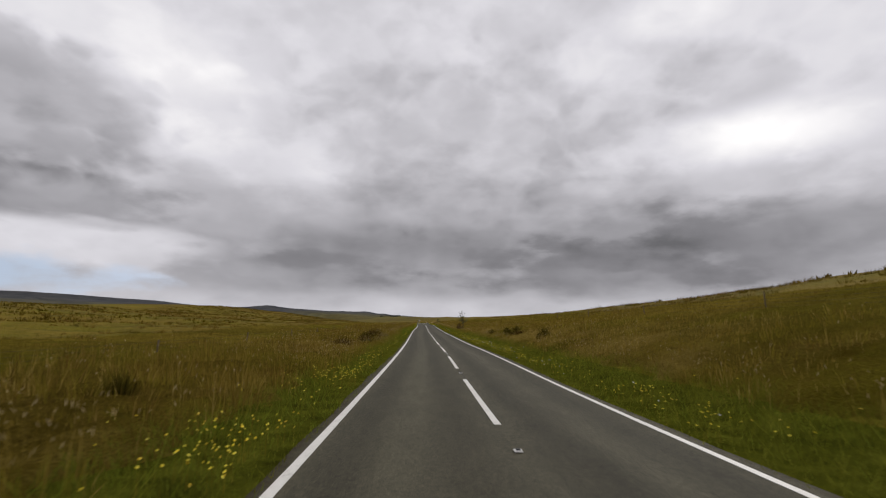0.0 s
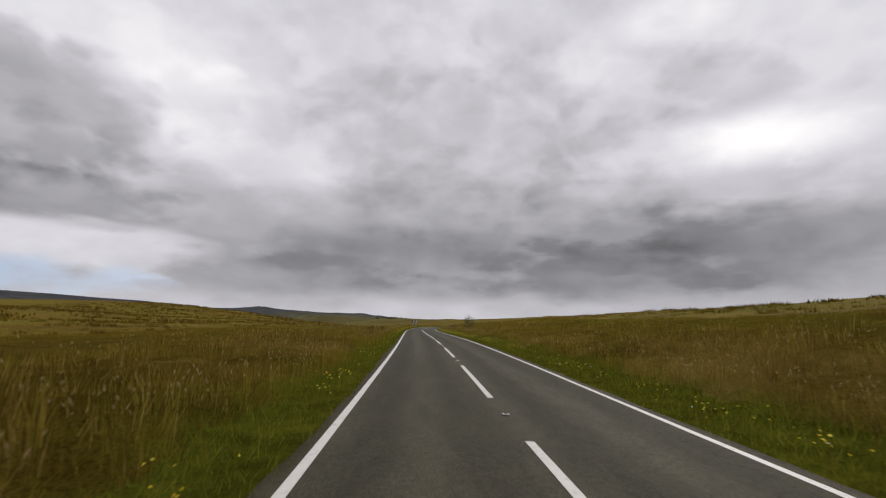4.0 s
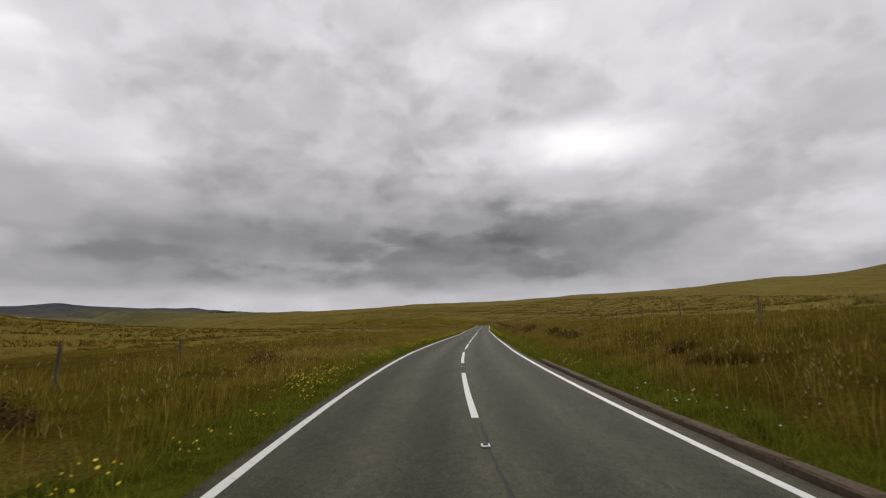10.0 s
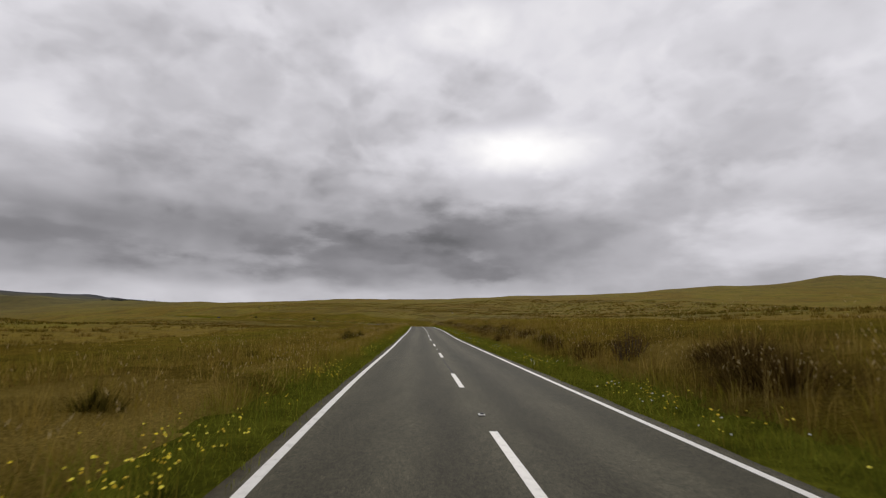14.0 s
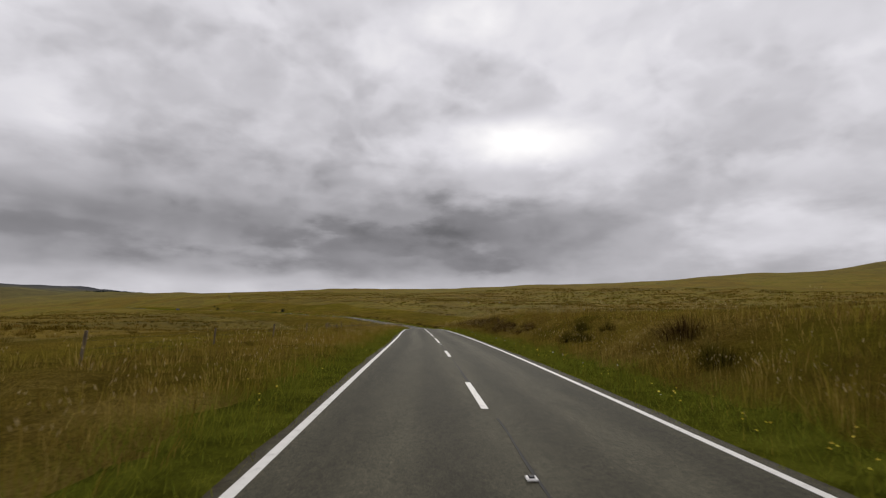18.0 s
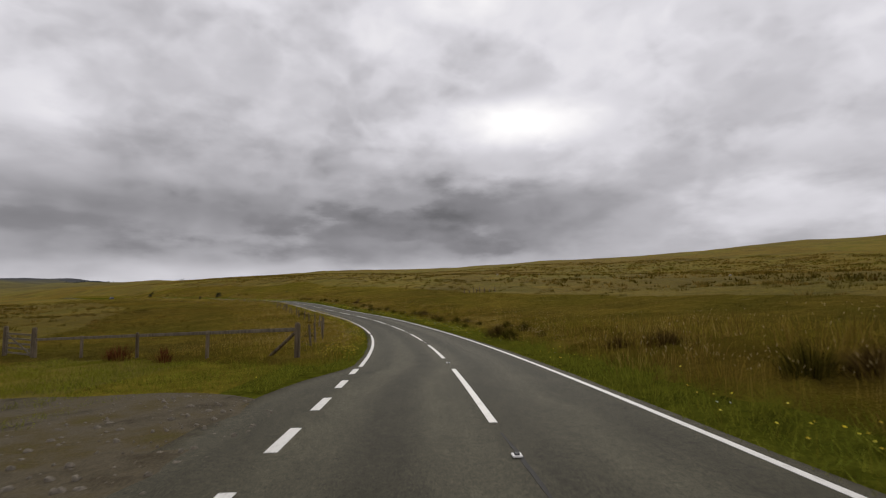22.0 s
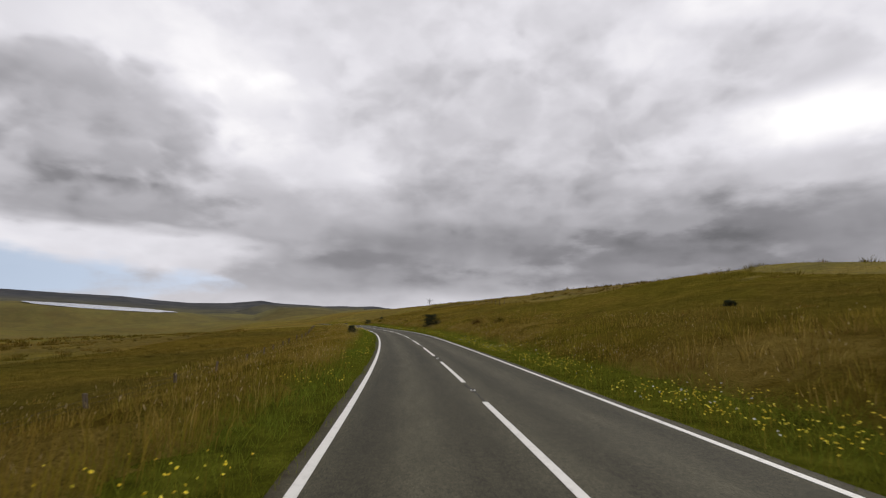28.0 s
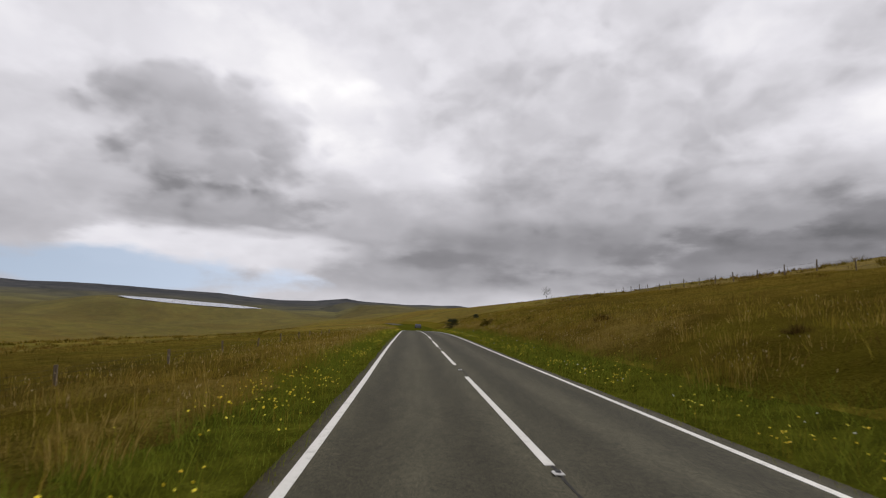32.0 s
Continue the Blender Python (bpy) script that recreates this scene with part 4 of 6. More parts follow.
def lay_by():
    """Gravel apron between the carriageway and the rail fence, with loose stones."""
    rng = random.Random(12)
    centre = (520.8, -6.2)
    ring = []
    for k in range(40):
        a = 6.2832 * k / 40
        c, n = math.cos(a), math.sin(a)
        far = (c ** 4 + n ** 4) ** -0.25 * (1 + 0.04 * math.sin(5 * a + 1))
        d = min(centre[1] + 4.6 * n * far, EDGE_LEFT - 0.28)
        ring.append((centre[0] + 6.0 * c * far + 0.42 * (-d - 6.2), d))
    bm = bmesh.new()
    for f in (1.0, 0.92, 0.75, 0.5, 0.25):
        vs = []
        for s, d in ring:
            ss, dd = centre[0] + (s - centre[0]) * f, centre[1] + (d - centre[1]) * f
            x, y, z = on_ground(ss, dd)
            vs.append(bm.verts.new((x, y, z + (0.035 if f < 1 else -0.05) + rng.uniform(0, 0.012))))
        if f < 1:
            for k in range(40):
                bm.faces.new((prev[k], prev[(k + 1) % 40], vs[(k + 1) % 40], vs[k]))
        prev = vs
    bm.faces.new(prev)
    me = bpy.data.meshes.new("lay_by")
    bm.to_mesh(me)
    bm.free()
    me.materials.append(GRAVEL)
    ob = new("lay_by", me)
    tagged(ob, "potholed grey gravel lay-by merging into grass", "lay-by", kind="structure")
    bm = bmesh.new()
    for k in range(1100):
        a, f = rng.uniform(0, 6.283), math.sqrt(rng.random()) * 0.95
        s, d = centre[0] + 5.6 * math.cos(a) * f, centre[1] + 4.2 * math.sin(a) * f
        if d > EDGE_LEFT - 0.4:
            continue
        x, y, z = on_ground(s, d)
        r = rng.choice((0.008, 0.010, 0.012, 0.016, 0.022, 0.034)) * (1.3 if d > -5.0 else 0.8)
        bmesh.ops.create_icosphere(bm, subdivisions=1, radius=r, matrix=Matrix.Translation((x, y, z + 0.04)) @ pose(0, 0, 0, rng.uniform(0, 90), rng.uniform(0, 90), 0) @ Matrix.Diagonal((1.2, 0.9, 0.6, 1)))
    me = bpy.data.meshes.new("loose_stones")
    bm.to_mesh(me)
    bm.free()
    me.materials.append(plain_material("pale_stone", (0.165, 0.142, 0.108), 0.9, 0.2, 0, 0.6))
    tagged(new("loose_stones", me), "scattered pale loose stones on the gravel", "stones", kind="stuff")


lay_by()


def mud_patch():
    """Bare trampled mud where wheels have cut the verge."""
    m = Mat("dark_mud", 1.0, 0.03)
    n = m.noise(3.0, 6, 0.7)
    m.base(m.ramp(n, ((0.3, (0.014, 0.009, 0.003)), (0.6, (0.038, 0.025, 0.009)), (0.8, (0.075, 0.052, 0.020))))).bump(m.noise(11, 6, 0.75), 0.7, 0.04)
    rng = random.Random(77)
    bm = bmesh.new()
    prev = None
    for f in (1.0, 0.9, 0.7, 0.45, 0.2):
        vs = []
        for k in range(36):
            a = 6.2832 * k / 36
            q = 1 + 0.16 * math.sin(3 * a + 1) + 0.12 * math.sin(7 * a) + 0.09 * math.sin(13 * a + 2)
            x, y, z = on_ground(587.7 + 1.7 * f * q * math.cos(a), EDGE_RIGHT + 0.78 + 0.5 * f * q * math.sin(a))
            vs.append(bm.verts.new((x, y, z + (-0.02 if f == 1.0 else 0.006 + rng.uniform(0, 0.012)))))
        if prev:
            for k in range(36):
                bm.faces.new((prev[k], prev[(k + 1) % 36], vs[(k + 1) % 36], vs[k]))
        prev = vs
    bm.faces.new(prev)
    me = bpy.data.meshes.new("mud_patch")
    bm.to_mesh(me)
    bm.free()
    me.materials.append(m.mat)
    tagged(new("mud_patch", me), "dark churned mud at the edge of the carriageway", "mud", kind="structure")


mud_patch()


def gully():
    x, y, z = (float(v[0]) for v in road_at(np.array([546.55]), EDGE_LEFT - 0.10))
    g = empty("road_gully", (x, y, z), math.degrees(heading_at(546.55)))
    tagged(g, "rusty iron drain grate interrupting the edge line", "drain")
    bm = bmesh.new()
    box(bm, (0.36, 0.32, 0.03), pose(0, 0, -0.006), 0.006)
    part("frame", bm, IRON, g)
    for k in range(6):
        bm = bmesh.new()
        box(bm, (0.29, 0.024, 0.016), pose(0, -0.115 + 0.046 * k, 0.008), 0.003)
        part("bar", bm, IRON, g)


gully()


def water_material():
    m = Mat("lake_water", 0.12, 0.5)
    m.base((0.12, 0.13, 0.145))
    m.bump(m.noise(0.5, 5, 0.6), 0.25, 0.3)
    return m.mat


def lake():
    bm = bmesh.new()
    vs = []
    for k in range(48):
        a = 6.2832 * k / 48
        q = 1.0 + 0.06 * math.sin(3 * a) + 0.04 * math.sin(7 * a + 1)
        u, v = LAKE[2] * math.cos(a) * q, LAKE[3] * math.sin(a) * q
        p = Matrix.Rotation(radians(LAKE[4]), 2) @ Vector((u, v))
        vs.append(bm.verts.new((LAKE[0] + p.x, LAKE[1] + p.y, LAKE[5] + LAKE_FALL[0] * u + LAKE_FALL[1] * v - 0.3)))
    bm.faces.new(vs)
    me = bpy.data.meshes.new("water")
    bm.to_mesh(me)
    bm.free()
    me.materials.append(water_material())
    tagged(new("water", me), "pale grey lake lying in the valley", "lake", kind="structure")


lake()

# ---- trees and bushes ----


def leaf_cards(bm, rng, centre, spread, count, size):
    """Small folded leaves scattered in a lumpy cloud."""
    for _ in range(count):
        p = Vector(centre) + Vector((rng.gauss(0, spread[0]), rng.gauss(0, spread[1]), rng.gauss(0, spread[2])))
        m = Matrix.Translation(p) @ pose(0, 0, 0, rng.uniform(-70, 70), rng.uniform(-70, 70), rng.uniform(0, 360))
        l, w = size * rng.uniform(0.7, 1.3), size * rng.uniform(0.35, 0.6)
        q = [bm.verts.new(m @ Vector(v)) for v in ((0, -l / 2, 0), (w / 2, 0, 0.12 * l), (0, l / 2, 0), (-w / 2, 0, 0.12 * l))]
        bm.faces.new((q[0], q[1], q[2]))
        bm.faces.new((q[0], q[2], q[3]))


def small_tree(name, place, height, seed, leaf, label, spread=0.45, leaves=26, limbs=14, lean=0.12, stem=0.05, bare=0.3, size=0.07):
    """A tapered trunk with limbs, twigs and sprays of leaves."""
    rng = random.Random(seed)
    tree = empty(name, place)
    tagged(tree, label, "tree" if "tree" in name else "bush")
    trunk, crown = bmesh.new(), bmesh.new()
    axis = [Vector((lean * h * h * height + 0.03 * math.sin(5 * h), 0.05 * math.sin(4 * h + seed), h * height)) for h in (-0.06, 0.15, 0.35, 0.55, 0.75, 0.95)]
    tube(trunk, axis, [stem * f for f in (1.25, 1.0, 0.8, 0.6, 0.4, 0.15)], 7)
    for k in range(limbs):
        h = bare + (0.95 - bare) * k / limbs
        i = min(int((h + 0.06) / 0.2), 4)
        base = axis[i].lerp(axis[i + 1], min(max((h - 0.2 * i) / 0.2, 0), 1))
        a = k * 2.4 + rng.uniform(-0.4, 0.4)
        reach = height * spread * (1.15 - 0.55 * h) * rng.uniform(0.6, 1.1)
        tip = base + Vector((math.cos(a) * reach, math.sin(a) * reach, reach * rng.uniform(0.35, 0.9)))
        mid = base.lerp(tip, 0.5) + Vector((rng.uniform(-0.05, 0.05), rng.uniform(-0.05, 0.05), -0.06 * reach))
        tube(trunk, [base, mid, tip], [stem * 0.38, stem * 0.24, stem * 0.08], 5)
        for _ in range(3):
            f = rng.uniform(0.4, 1.0)
            b = base.lerp(tip, f)
            t = b + Vector((rng.uniform(-1, 1), rng.uniform(-1, 1), rng.uniform(0.1, 1))) * reach * 0.35
            tube(trunk, [b, t], [stem * 0.13, stem * 0.05], 4)
            leaf_cards(crown, rng, t, [0.11 * height * spread * 1.6] * 3, leaves // 3, size)
        leaf_cards(crown, rng, tip, [0.09 * height * spread * 1.6] * 3, leaves // 3, size)
    part("trunk", trunk, BARK, tree)
    part("crown", crown, leaf, tree)
    return tree


THIN_LEAF = leaf_material("sparse_leaf", (0.020, 0.026, 0.010), (0.065, 0.070, 0.022))
DARK_LEAF = leaf_material("dark_evergreen", (0.010, 0.013, 0.004), (0.034, 0.040, 0.010))
HEATH_LEAF = leaf_material("heather", (0.030, 0.019, 0.009), (0.092, 0.055, 0.020), 1.0, 0.0)
HEATH_BLOOM = leaf_material("heather_bloom", (0.036, 0.022, 0.022), (0.140, 0.080, 0.084), 1.0, 0.0)

ROWAN_LEAF = leaf_material("rowan_leaf", (0.030, 0.040, 0.010), (0.105, 0.120, 0.036))


def rowan(place):
    """A young wind-bent tree: several thin stems, a dense leaning top and sparse side sprays."""
    rng = random.Random(21)
    tree = empty("rowan_tree", place)
    tagged(tree, "slender wind-bent young rowan with a dense leaning top", "tree")
    trunk, crown = bmesh.new(), bmesh.new()
    for k in range(5):
        a = 1.25 * k
        foot = Vector((0.07 * math.cos(a), 0.07 * math.sin(a), -0.12))
        top = Vector((-0.34 + 0.16 * math.cos(a * 1.7), 0.20 * math.sin(a * 2.1), 2.62 - 0.24 * k))
        knee = foot.lerp(top, 0.45) + Vector((0.13, 0.03 * k, 0.0))
        tube(trunk, [foot, knee, foot.lerp(top, 0.75) + Vector((0.07, 0, 0)), top], [0.019, 0.014, 0.010, 0.004], 6)
        for q in range(9):
            f = rng.uniform(0.50, 1.0)
            p = knee.lerp(top, (f - 0.45) / 0.55)
            t = p + Vector((rng.uniform(-0.26, 0.22), rng.uniform(-0.24, 0.24), rng.uniform(0.0, 0.22)))
            tube(trunk, [p, t], [0.007, 0.003], 4)
            leaf_cards(crown, rng, t, (0.085, 0.085, 0.075), 34 if f > 0.62 else 16, 0.052)
    for k in range(24):
        a = rng.choice((0.0, 3.1416)) + rng.uniform(-0.7, 0.7)
        base = Vector((0.05, 0.02, rng.uniform(1.05, 1.5)))
        reach = rng.uniform(0.4, 0.98)
        tip = base + Vector((math.cos(a) * reach, math.sin(a) * reach, reach * rng.uniform(0.12, 0.5)))
        tube(trunk, [base, base.lerp(tip, 0.5) + Vector((0, 0, -0.04)), tip], [0.011, 0.007, 0.003], 5)
        for f in (0.55, 0.75, 0.9, 1.0):
            leaf_cards(crown, rng, base.lerp(tip, f), (0.06, 0.06, 0.05), 9, 0.048)
    part("trunk", trunk, BARK, tree)
    part("crown", crown, ROWAN_LEAF, tree)


rowan(on_ground(78.2, 5.3))
small_tree("bush", on_ground(177.4, 5.2), 1.75, 22, ROWAN_LEAF, "bushy olive shrub with thin twigs among the roadside grass", 0.40, 66, 24, 0.02, 0.03, 0.02, 0.055)
small_tree("bush", on_ground(888, 39.5), 4.2, 24, THIN_LEAF, "small windswept hawthorn beside the crest fence", 0.42, 34, 16, 0.04, 0.06, 0.3, 0.12)


def conifer(place, height, width, seed, label, flat=0.5):
    """A dense evergreen: uneven tiers of level boughs, each a ragged spray of needles, with gaps between."""
    rng = random.Random(seed)
    tree = empty("evergreen_bush", place, rng.uniform(0, 360))
    tagged(tree, label, "bush")
    trunk, crown = bmesh.new(), bmesh.new()
    tube(trunk, [(0, 0, -0.2), (0.03, 0, height * 0.5), (0.06, 0.02, height * 0.95)], [0.07, 0.045, 0.012], 7)
    size = 0.10 * (height / 1.5) ** 0.5
    tiers = 7
    for k in range(tiers):
        h = 0.10 + 0.80 * k / (tiers - 1)
        full = math.sqrt(max(1 - abs(h - 0.32) ** 1.7 / 0.62, 0.08))
        boughs = rng.randint(6, 9)
        for q in range(boughs):
            a = 6.2832 * (q + 0.5 * (k % 2)) / boughs + rng.uniform(-0.35, 0.35)
            reach = width / 2 * full * rng.uniform(0.55, 1.18)
            base = Vector((0.04 * h, 0, h * height + rng.uniform(-0.04, 0.04) * height))
            tip = base + Vector((math.cos(a) * reach, math.sin(a) * reach, reach * rng.uniform(-0.12, 0.30) * (1 - flat + h)))
            tube(trunk, [base, base.lerp(tip, 0.6) + Vector((0, 0, 0.03)), tip], [0.018, 0.011, 0.004], 4)
            side = Vector((-math.sin(a), math.cos(a), 0))
            for f in (0.3, 0.45, 0.6, 0.75, 0.88, 1.0):
                w = 0.5 * reach * (1.1 - f)
                leaf_cards(crown, rng, base.lerp(tip, f) + side * rng.uniform(-w, w), (0.02 + 0.065 * width, 0.02 + 0.065 * width, 0.012 + 0.014 * width), 14, size)
    for q in range(9):
        p = Vector((rng.uniform(-0.3, 0.3) * width, rng.uniform(-0.3, 0.3) * width, height * rng.uniform(0.78, 1.0)))
        leaf_cards(crown, rng, p, (0.06, 0.06, 0.06), 10, size)
    part("trunk", trunk, BARK, tree)
    part("crown", crown, DARK_LEAF, tree)


conifer(on_ground(715.0, 5.1), 1.6, 2.2, 31, "dense dark evergreen bush standing in the grassy verge")
conifer(on_ground(813.0, 5.0), 1.4, 2.1, 32, "rounded dark green bush beside the road")
conifer(on_ground(700.55, -4.45), 0.86, 0.72, 33, "small dark bush in the long verge grass")
conifer(on_ground(840.0, 12.0), 0.9, 1.2, 36, "small dark gorse bush on the hillside")


def heather_bush(s, d, width, height, seed, bloom=False):
    """Low dark heather: many upright twigs from one root with tiny leaves."""
    rng = random.Random(seed)
    bush = empty("heather_bush", on_ground(s, d))
    tagged(bush, "purple heather bush coming into flower among grass" if bloom else "low dark brown heather clump in the rough grass", "bush", "heather clumps")
    twigs, crown = bmesh.new(), bmesh.new()
    for k in range(34):
        a, f = rng.uniform(0, 6.283), math.sqrt(rng.random())
        base = Vector((math.cos(a) * f * width * 0.25, math.sin(a) * f * width * 0.25, -0.05))
        tip = Vector((math.cos(a) * f * width * 0.5, math.sin(a) * f * width * 0.5, height * rng.uniform(0.6, 1.05) * (1.1 - 0.4 * f)))
        tube(twigs, [base, base.lerp(tip, 0.5) + Vector((0, 0, 0.05)), tip], [0.010, 0.007, 0.003], 4)
        for g in (0.45, 0.65, 0.85, 1.0):
            leaf_cards(crown, rng, base.lerp(tip, g), (0.06, 0.06, 0.06), 9, 0.055)
    part("brushwood", twigs, BARK, bush)
    part("foliage", crown, HEATH_BLOOM if bloom else HEATH_LEAF, bush)


for k, (s, d, w, h) in enumerate(((239.9, -6.4, 1.2, 0.75), (237.6, -7.0, 0.9, 0.7), (252, -5.6, 0.9, 0.6), (262, -6.2, 1.0, 0.6), (318, -7.5, 0.8, 0.6),
                                  (372, 5.6, 1.1, 0.9), (349, 4.9, 1.1, 1.0), (466, 5.3, 1.0, 1.0), (595.5, 5.8, 1.0, 0.5), (598.5, 7.0, 1.0, 0.5), (78.0, 4.7, 1.3, 0.95), (83, 5.0, 1.0, 0.6),
                                  (98.8, 6.2, 1.1, 0.75), (196.6, 6.9, 1.0, 0.5))):
    heather_bush(s, d, w, h, 60 + k)
heather_bush(195.4, 4.9, 0.7, 0.58, 95, bloom=True)


def matt_leaf(name, dark, body, light):
    """Dull leaves that differ from blade to blade."""
    m = Mat(name, 1.0, 0.0)
    r = m.nt.nodes.new("ShaderNodeNewGeometry").outputs["Random Per Island"]
    m.base(m.ramp(r, ((0.0, dark), (0.6, body), (1.0, light))))
    return m.mat


def tuft_mesh(name, seed, radius, height, count, width, material, droop=0.5):
    """A dense clump of narrow leaves round one root."""
    rng = random.Random(seed)
    bm = bmesh.new()
    for _ in range(count):
        a, f = rng.uniform(0, 6.283), math.sqrt(rng.random())
        root = Vector((math.cos(a) * f * radius * 0.75, math.sin(a) * f * radius * 0.75, -0.04))
        h = height * rng.uniform(0.6, 1.1) * (1.05 - 0.45 * f * f)
        out = Vector((math.cos(a), math.sin(a), 0)) * radius * f * droop * rng.uniform(0.4, 1.5)
        side = Vector((-math.sin(a + rng.uniform(-1, 1)), math.cos(a), 0)) * width * rng.uniform(0.6, 1.3)
        mid = root + out * 0.35 + Vector((0, 0, h * 0.6))
        tip = root + out + Vector((0, 0, h))
        v = [bm.verts.new(p) for p in (root, mid + side, mid - side, tip)]
        bm.faces.new(v[:3])
        bm.faces.new((v[2], v[1], v[3]))
    me = bpy.data.meshes.new(name)
    bm.to_mesh(me)
    bm.free()
    me.materials.append(material)
    return me


RUSH_LEAF = matt_leaf("rush_leaf", (0.014, 0.012, 0.002), (0.066, 0.056, 0.008), (0.150, 0.120, 0.020))
DEEP_HEATH = matt_leaf("old_heather", (0.016, 0.010, 0.003), (0.085, 0.053, 0.014), (0.210, 0.140, 0.042))
RUSHES = [tuft_mesh("rush_clump", 300 + k, 0.42 + 0.05 * k, 0.62 + 0.06 * k, 500, 0.0055, RUSH_LEAF) for k in range(4)]
HEATHERS = [tuft_mesh("heather_clump", 320 + k, 0.60 + 0.08 * k, 0.60 + 0.07 * k, 700, 0.0052, DEEP_HEATH, 0.7) for k in range(4)]


def dark_clumps():
    """Rushes and old heather in loose companies along the verges and banks."""
    rng = random.Random(91)
    # from, to, side offset from, to, how many, heather share, size
    for s0, s1, d0, d1, count, share, size in ((4, 60, -6.2, -4.6, 8, 0.5, 0.9), (34, 47, -5.5, -4.9, 16, 0.6, 0.9), (150, 192, -5.6, -4.2, 12, 0.1, 0.9), (26, 60, 5.2, 6.6, 8, 0.4, 0.8),
                                               (208, 262, 4.4, 5.6, 12, 0.6, 0.8), (268, 330, 4.5, 5.8, 34, 0.8, 1.0), (330, 400, 4.5, 5.8, 30, 0.8, 1.0),
                                               (400, 456, 4.5, 6.0, 18, 0.6, 0.9), (456, 470, 4.4, 5.6, 14, 0.8, 1.0), (470, 532, 4.6, 6.2, 42, 0.8, 1.0), (534, 600, 3.6, 5.6, 34, 0.2, 0.8),
                                               (600, 640, 4.2, 6.0, 12, 0.3, 0.9), (690, 800, 5.0, 8.0, 10, 0.3, 0.8), (330, 430, -6.5, -5.0, 10, 0.2, 0.8), (545, 610, -6.0, -4.6, 5, 0.2, 0.7)):
        for _ in range(count):
            s, d = rng.uniform(s0, s1), rng.uniform(d0, d1)
            heather = rng.random() < share
            ob = new("heather_clump" if heather else "rush_clump", rng.choice(HEATHERS if heather else RUSHES))
            f = size * rng.uniform(0.7, 1.25)
            ob.matrix_world = pose(*on_ground(s, d), 0, 0, rng.uniform(0, 360)) @ Matrix.Diagonal((f, f, f * rng.uniform(0.85, 1.2), 1))
            if heather:
                tagged(ob, "dark brown clump of old heather in the bank", "heather", "heather clumps on the banks")
            else:
                tagged(ob, "dark green rounded rush clump in the verge", "rushes", "rush clumps along the verges")


dark_clumps()


def broadleaf_plant(seed, leaves, size, height, material, stalk):
    """Round cupped leaves on bent stalks from one root."""
    rng = random.Random(seed)
    stems, blades = bmesh.new(), bmesh.new()
    for _ in range(leaves):
        a, f = rng.uniform(0, 6.283), math.sqrt(rng.random())
        top = Vector((math.cos(a) * f * 0.34, math.sin(a) * f * 0.34, height * rng.uniform(0.45, 1.0) * (1.1 - 0.4 * f)))
        tube(stems, [(0, 0, -0.05), tuple(top * 0.6 + Vector((0, 0, 0.04))), tuple(top)], [0.006, 0.005, 0.003], 4)
        r = size * rng.uniform(0.6, 1.2)
        m = Matrix.Translation(top) @ pose(0, 0, 0, rng.uniform(-35, 35), rng.uniform(-35, 35), math.degrees(a))
        hub = blades.verts.new(m @ Vector((0, 0, -0.12 * r)))
        ring = [blades.verts.new(m @ Vector((r * math.cos(q) * (0.75 if k == 0 else 1.0), r * 0.9 * math.sin(q), 0.06 * r * math.sin(3 * q)))) for k, q in enumerate([6.2832 * k / 9 for k in range(9)])]
        for k in range(9):
            blades.faces.new((hub, ring[k], ring[(k + 1) % 9]))
    plant = empty("broadleaf_plant", (0, 0, 0))
    part("stalks", stems, stalk, plant)
    part("leaves", blades, material, plant)
    return plant


def broadleaf_patch():
    """Big soft leaves along the foot of the left bank."""
    leaf = matt_leaf("coltsfoot_leaf", (0.020, 0.026, 0.007), (0.062, 0.070, 0.022), (0.200, 0.205, 0.110))
    stalk = matt_leaf("coltsfoot_stalk", (0.030, 0.030, 0.010), (0.060, 0.052, 0.018), (0.090, 0.080, 0.030))
    rng = random.Random(51)
    plants = [broadleaf_plant(500 + k, 40, 0.046 + 0.006 * k, 0.36, leaf, stalk) for k in range(3)]
    for k in range(34):
        s = 33.0 + 15.0 * k / 33 + rng.uniform(-0.4, 0.4)
        d = -4.15 - rng.uniform(0.0, 0.75) - 0.25 * math.sin(s * 0.8)
        m = pose(*on_ground(s, d), 0, 0, rng.uniform(0, 360))
        if k < 3:
            plants[k].matrix_world = m
            ob = plants[k]
        else:
            ob = copy_thing(plants[k % 3], m)
        tagged(ob, "low plant with round grey-green leaves beneath the tall grass", "plant", "broad leaved plants at the foot of the bank")


broadleaf_patch()


def dock_plants():
    """Rust red seeded docks behind the rail fence."""
    red = matt_leaf("dock_seed", (0.040, 0.012, 0.004), (0.115, 0.038, 0.012), (0.160, 0.070, 0.024))
    mesh = tuft_mesh("dock_plant", 610, 0.34, 0.8, 90, 0.012, red, 0.9)
    for k, (s, d, f) in enumerate(((536.7, -11.4, 1.0), (537.2, -12.0, 0.8), (535.3, -9.4, 0.85), (538.6, -10.6, 0.6))):
        ob = new("dock_plant", mesh)
        ob.matrix_world = pose(*on_ground(s, d), 0, 0, 70 * k) @ Matrix.Diagonal((f, f, f, 1))
        tagged(ob, "rust red dock gone to seed by the fence", "plant", "docks behind the rail fence")


dock_plants()


